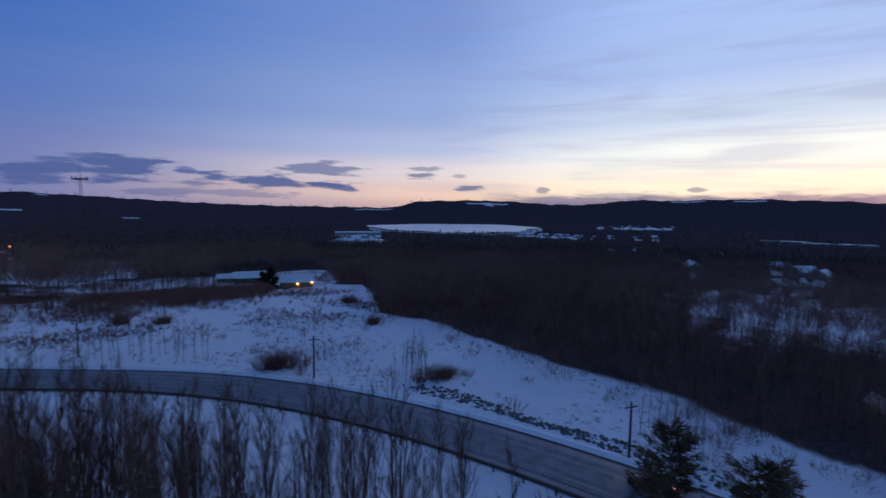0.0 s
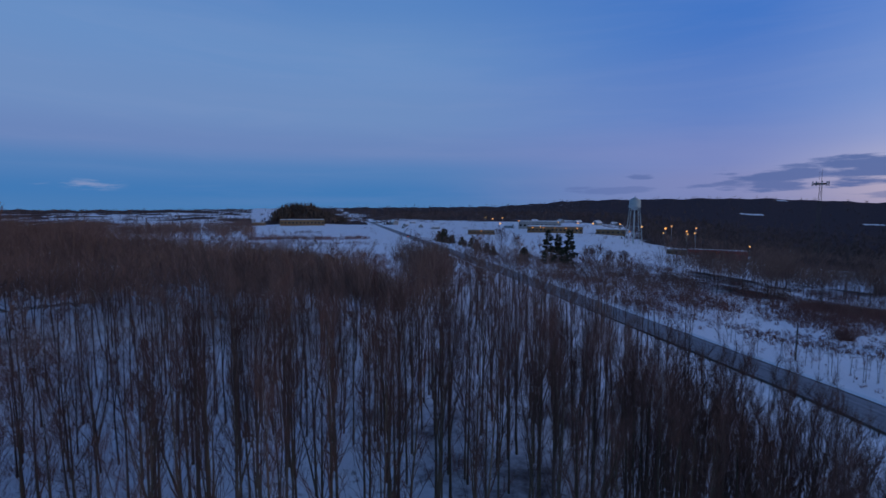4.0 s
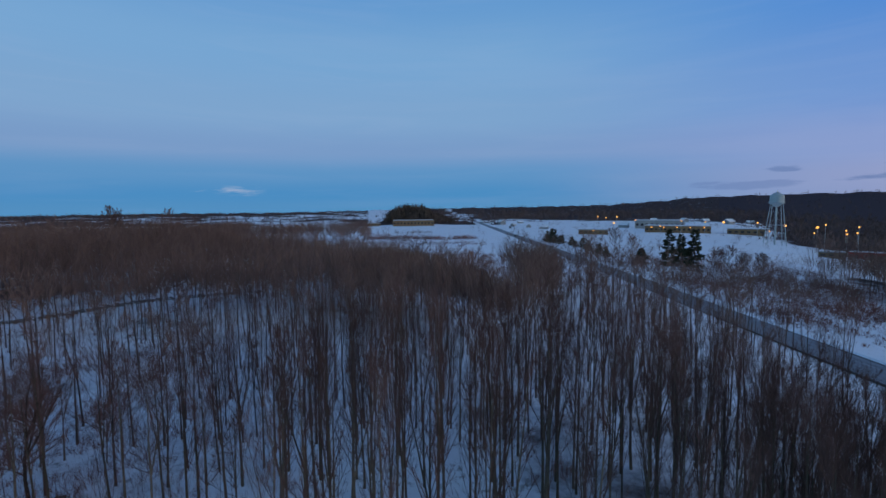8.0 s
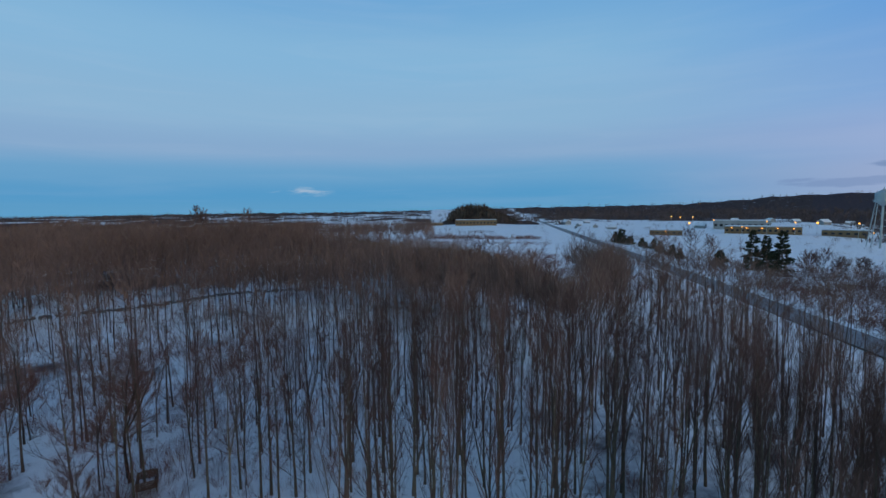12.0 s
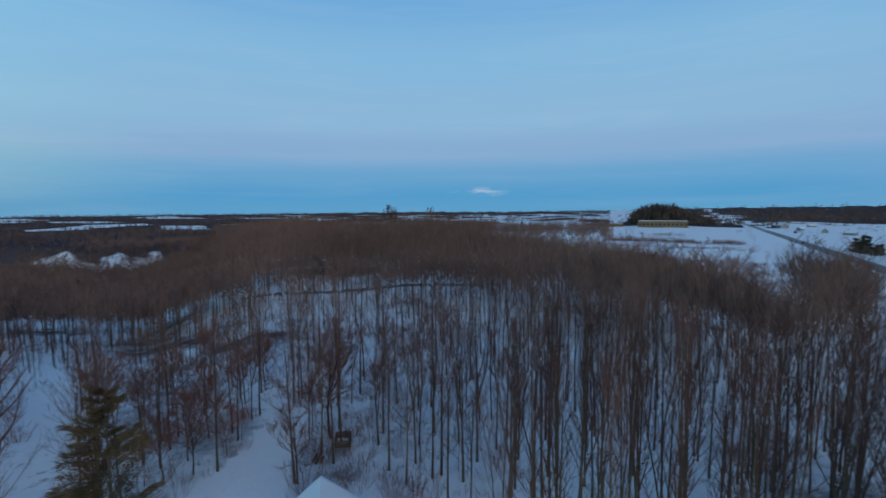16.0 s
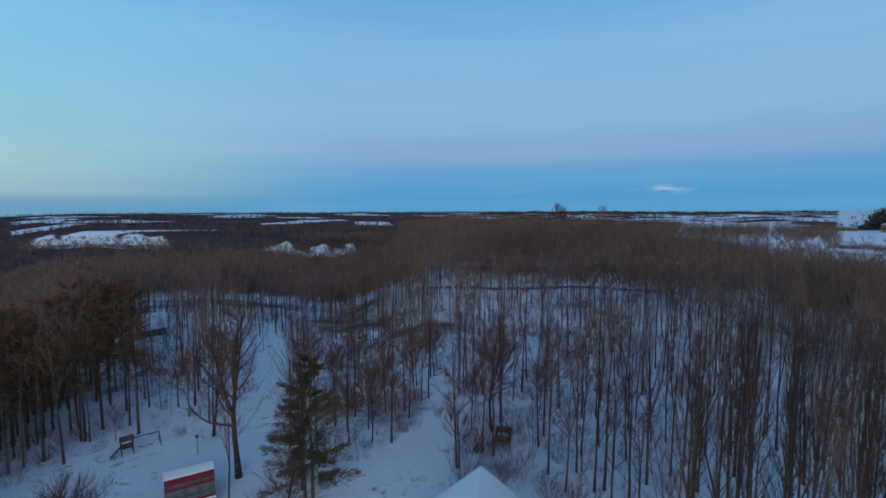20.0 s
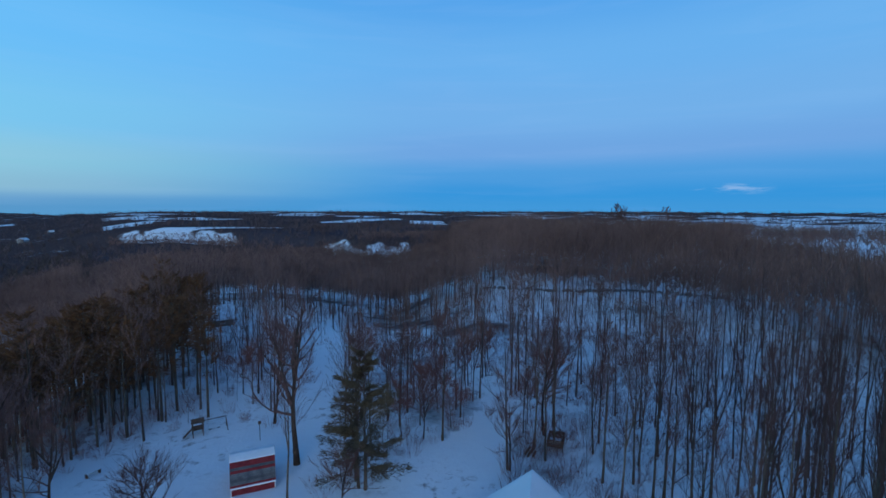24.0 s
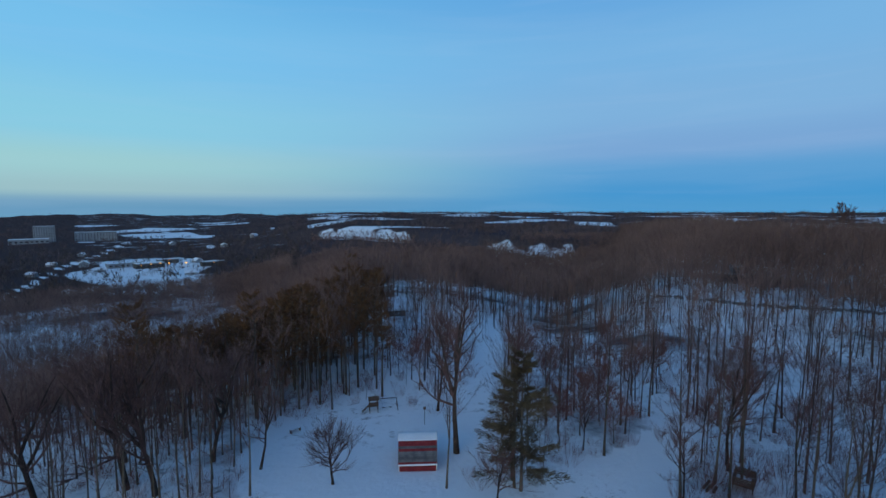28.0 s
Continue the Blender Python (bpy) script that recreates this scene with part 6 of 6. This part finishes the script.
def radio_mast(az, r, top):
    x, y = polar(az, r)
    ob = thing("radio_mast", x, y, "dark lattice radio mast with an antenna platform near its top", "radio mast", turn=az)
    z0 = ground(x, y)
    h = top - z0
    legs = []
    for k in range(3):
        a = 2 * math.pi * k / 3
        legs.append((math.cos(a), math.sin(a)))
        part("leg", rod((legs[k][0] * 2.4, legs[k][1] * 2.4, -0.5), (legs[k][0] * 0.8, legs[k][1] * 0.8, h * 0.86), 0.16), DARK_WALL, ob)
    n = 14
    for i in range(n):
        q0, q1 = 2.4 - 1.6 * i / n, 2.4 - 1.6 * (i + 1) / n
        za, zb = h * 0.86 * i / n, h * 0.86 * (i + 1) / n
        bm = bmesh.new()
        for k in range(3):
            j = (k + 1) % 3
            rod((legs[k][0] * q0, legs[k][1] * q0, za), (legs[j][0] * q1, legs[j][1] * q1, zb), 0.07, sides=4, bm=bm)
            rod((legs[k][0] * q1, legs[k][1] * q1, zb), (legs[j][0] * q1, legs[j][1] * q1, zb), 0.07, sides=4, bm=bm)
        part("lattice_bay", bm, DARK_WALL, ob)
    plat = part("antenna_platform", rod((0, 0, h * 0.845), (0, 0, h * 0.86), 3.6, sides=12), DARK_WALL, ob)
    for k in range(9):
        a = 2 * math.pi * k / 9
        part("panel_antenna", box(math.cos(a) * 4.6 - 0.35, math.cos(a) * 4.6 + 0.35, math.sin(a) * 4.6 - 0.35, math.sin(a) * 4.6 + 0.35, h * 0.835, h * 0.875), GREY_WALL, plat)
        part("outrigger", rod((0, 0, h * 0.855), (math.cos(a) * 4.6, math.sin(a) * 4.6, h * 0.855), 0.08, sides=4), DARK_WALL, plat)
    part("whip", rod((0.5, 0, h * 0.86), (0.5, 0, h), 0.14, 0.08), DARK_WALL, ob)
    part("whip", rod((-0.9, 0, h * 0.86), (-0.9, 0, h * 0.98), 0.1, 0.06), DARK_WALL, ob)
    return ob


radio_mast(38.2, 420, 58.5)


def street_lamp(az, el, r, colour, size=0.55):
    x, y = polar(az, r)
    h = max(4.0, EYE + r * math.tan(radians(el)) - ground(x, y))
    ob = thing("street_lamp", x, y, "lit amber street lamp on a tall thin pole", "street lamp", "street lamps", az)
    part("pole", rod((0, 0, -0.5), (0, 0, h + 0.4), 0.12, 0.08), STEEL, ob)
    part("arm", rod((0, 0, h + 0.35), (0, -1.1, h + 0.4), 0.06), STEEL, ob)
    head = part("lamp_head", box(-0.35, 0.35, -1.9, -1.0, h + 0.25, h + 0.5), GREY_WALL, ob)
    bm = bmesh.new()
    bmesh.ops.create_icosphere(bm, subdivisions=2, radius=size, matrix=Matrix.Translation((0, -1.45, h - size * 0.4)))
    part("globe", bm, colour, head, "glowing amber lamp")
    return ob


LAMPS = [
    (72.1, -1.15, 560, SODIUM, 0.65),
    (71.2, -1.28, 560, SODIUM, 0.65),
    (70.3, -1.87, 560, SODIUM, 1.00),
    (68.0, -1.54, 560, SODIUM, 0.65),
    (65.4, -2.23, 560, SODIUM, 0.65),
    (63.3, -1.65, 560, SODIUM, 0.65),
    (61.0, -1.76, 560, SODIUM, 0.65),
    (59.3, -1.74, 560, SODIUM, 1.00),
    (56.3, -1.77, 500, SODIUM, 0.65),
    (54.0, -2.03, 500, SODIUM, 1.00),
    (51.5, -2.15, 500, SODIUM, 1.00),
    (51.7, -2.70, 500, SODIUM, 0.65),
    (49.4, -2.42, 500, SODIUM, 0.65),
    (49.3, -2.74, 500, SODIUM, 0.65),
    (48.6, -2.61, 500, SODIUM, 0.65),
    (55.3, -2.62, 500, SODIUM, 0.65),
    (198.5, -6.31, 655, SODIUM, 1.1),
    (200.4, -6.35, 655, SODIUM, 1.1),
    (196.9, -6.22, 655, SODIUM, 1.1),
    (43.5, -3.85, 430, SODIUM, 0.55),
    (70.0, -1.20, 430, SODIUM, 0.55),
    (50.9, -1.91, 430, SODIUM, 0.55),
    (48.5, -2.07, 430, SODIUM, 0.55)]
for az, el, r, mat, size in LAMPS:
    street_lamp(az, el, r, mat, size)

# the lit yard in the valley, tower blocks and scattered houses
for az, r, ln, dp, h, name, label, lamps in ((200.3, 650, 30, 14, 6, "depot", "depot with snowy roof and amber lamps in the valley yard", 3), (198.6, 690, 24, 10, 5, "depot_shed", "long depot shed in the valley", 1),
                                             (202.5, 668, 34, 12, 5, "depot_garage", "low garage with snowy roof in the valley", 0), (194.3, 640, 26, 12, 5, "store", "low shop with snowy roof by the valley road", 1)):
    hall(name, az, r, ln, dp, h, DARK_WALL if lamps else GREY_WALL, label, 15, 6, None, lamps)
hall("tower_block", 208.5, 1235, 34, 18, 33, GREY_WALL, "tall pale tower block in the valley", 0, 9)
hall("long_block", 204.6, 1260, 74, 18, 20, GREY_WALL, "long mid-rise block in the valley", 0, 14)
hall("low_block", 209.6, 1200, 60, 30, 9, GREY_WALL, "low wide building with snowy roof in the valley", 0, 8)
hall("greenhouse_yard", 10.5, 940, 90, 40, 4, GREY_WALL, "broad low sheds under snow before the lake", 0, 12)
for az, r, ln in ((-37.6, 1660, 70), (-39.8, 1640, 100), (-42.2, 1690, 80), (-35.6, 1720, 50)):
    hall("works_shed", az, r, ln, 30, 7, GREY_WALL, "long low works shed under snow in the far valley", 8, 10)
cot = gable_house("cottage", *polar(196.5, 560), 200, 11, 8, 3.2, 5.8, GREY_WALL, "small house with a snowy roof among bare trees", "house", "scattered houses", windows=2)
for az, r in SPOTS:
    x, y = polar(az + rng.uniform(-0.4, 0.4), r * (rng.uniform(0.9, 1.25) if az > 180 else 1.0))
    s = rng.uniform(1.2, 1.8) if r > 1550 else rng.uniform(0.75, 1.3) if r > 360 else rng.uniform(0.6, 0.8)
    copy_thing(cot, pose(x, y, ground(x, y), 0, 0, rng.uniform(0, 360))).scale = (s, s, s * rng.uniform(0.9, 1.1))

# the frozen lake
bm = bmesh.new()
ring = []
for i in range(72):
    a = 2 * math.pi * i / 72
    wob = 1 + 0.06 * math.sin(3 * a + 1) + 0.05 * math.sin(7 * a)
    ring.append(bm.verts.new((*polar(-1.5 + 10.2 * math.cos(a) * wob, 2260 + 480 * math.sin(a) * wob), ground(*polar(-2, 2000)) + 6.0)))
bm.faces.new(ring)
bmesh.ops.triangulate(bm, faces=bm.faces[:])
bmesh.ops.recalc_face_normals(bm, faces=bm.faces[:])
LAKE = material("lake_ice", (0.66, 0.68, 0.7), (0.8, 0.8, 0.82), 0.01, 0.35, 0.0)
tagged(part("water", bm, LAKE, None), "frozen lake under snow between wooded hills", "lake", kind="structure")

# a side road below the wood
sx0, sy0 = polar(-43.8, 101)
sx1, sy1 = polar(-50, 86)
bm = bmesh.new()
srow = []
for i in range(13):
    f = i / 12
    mx, my = sx0 + (sx1 - sx0) * f, sy0 + (sy1 - sy0) * f + 1.5 * math.sin(f * 3.1)
    srow.append([bm.verts.new((mx + o * 0.8, my + o * 0.6, ground(mx, my) + 0.14)) for o in (-3.2, 0, 3.2)])
for p, q in zip(srow, srow[1:]):
    for k in range(2):
        bm.faces.new((p[k], q[k], q[k + 1], p[k + 1]))
bmesh.ops.recalc_face_normals(bm, faces=bm.faces[:])
tagged(part("side_road", bm, ASPHALT, None), "narrow salt-greyed side road among brush", "road", kind="structure")
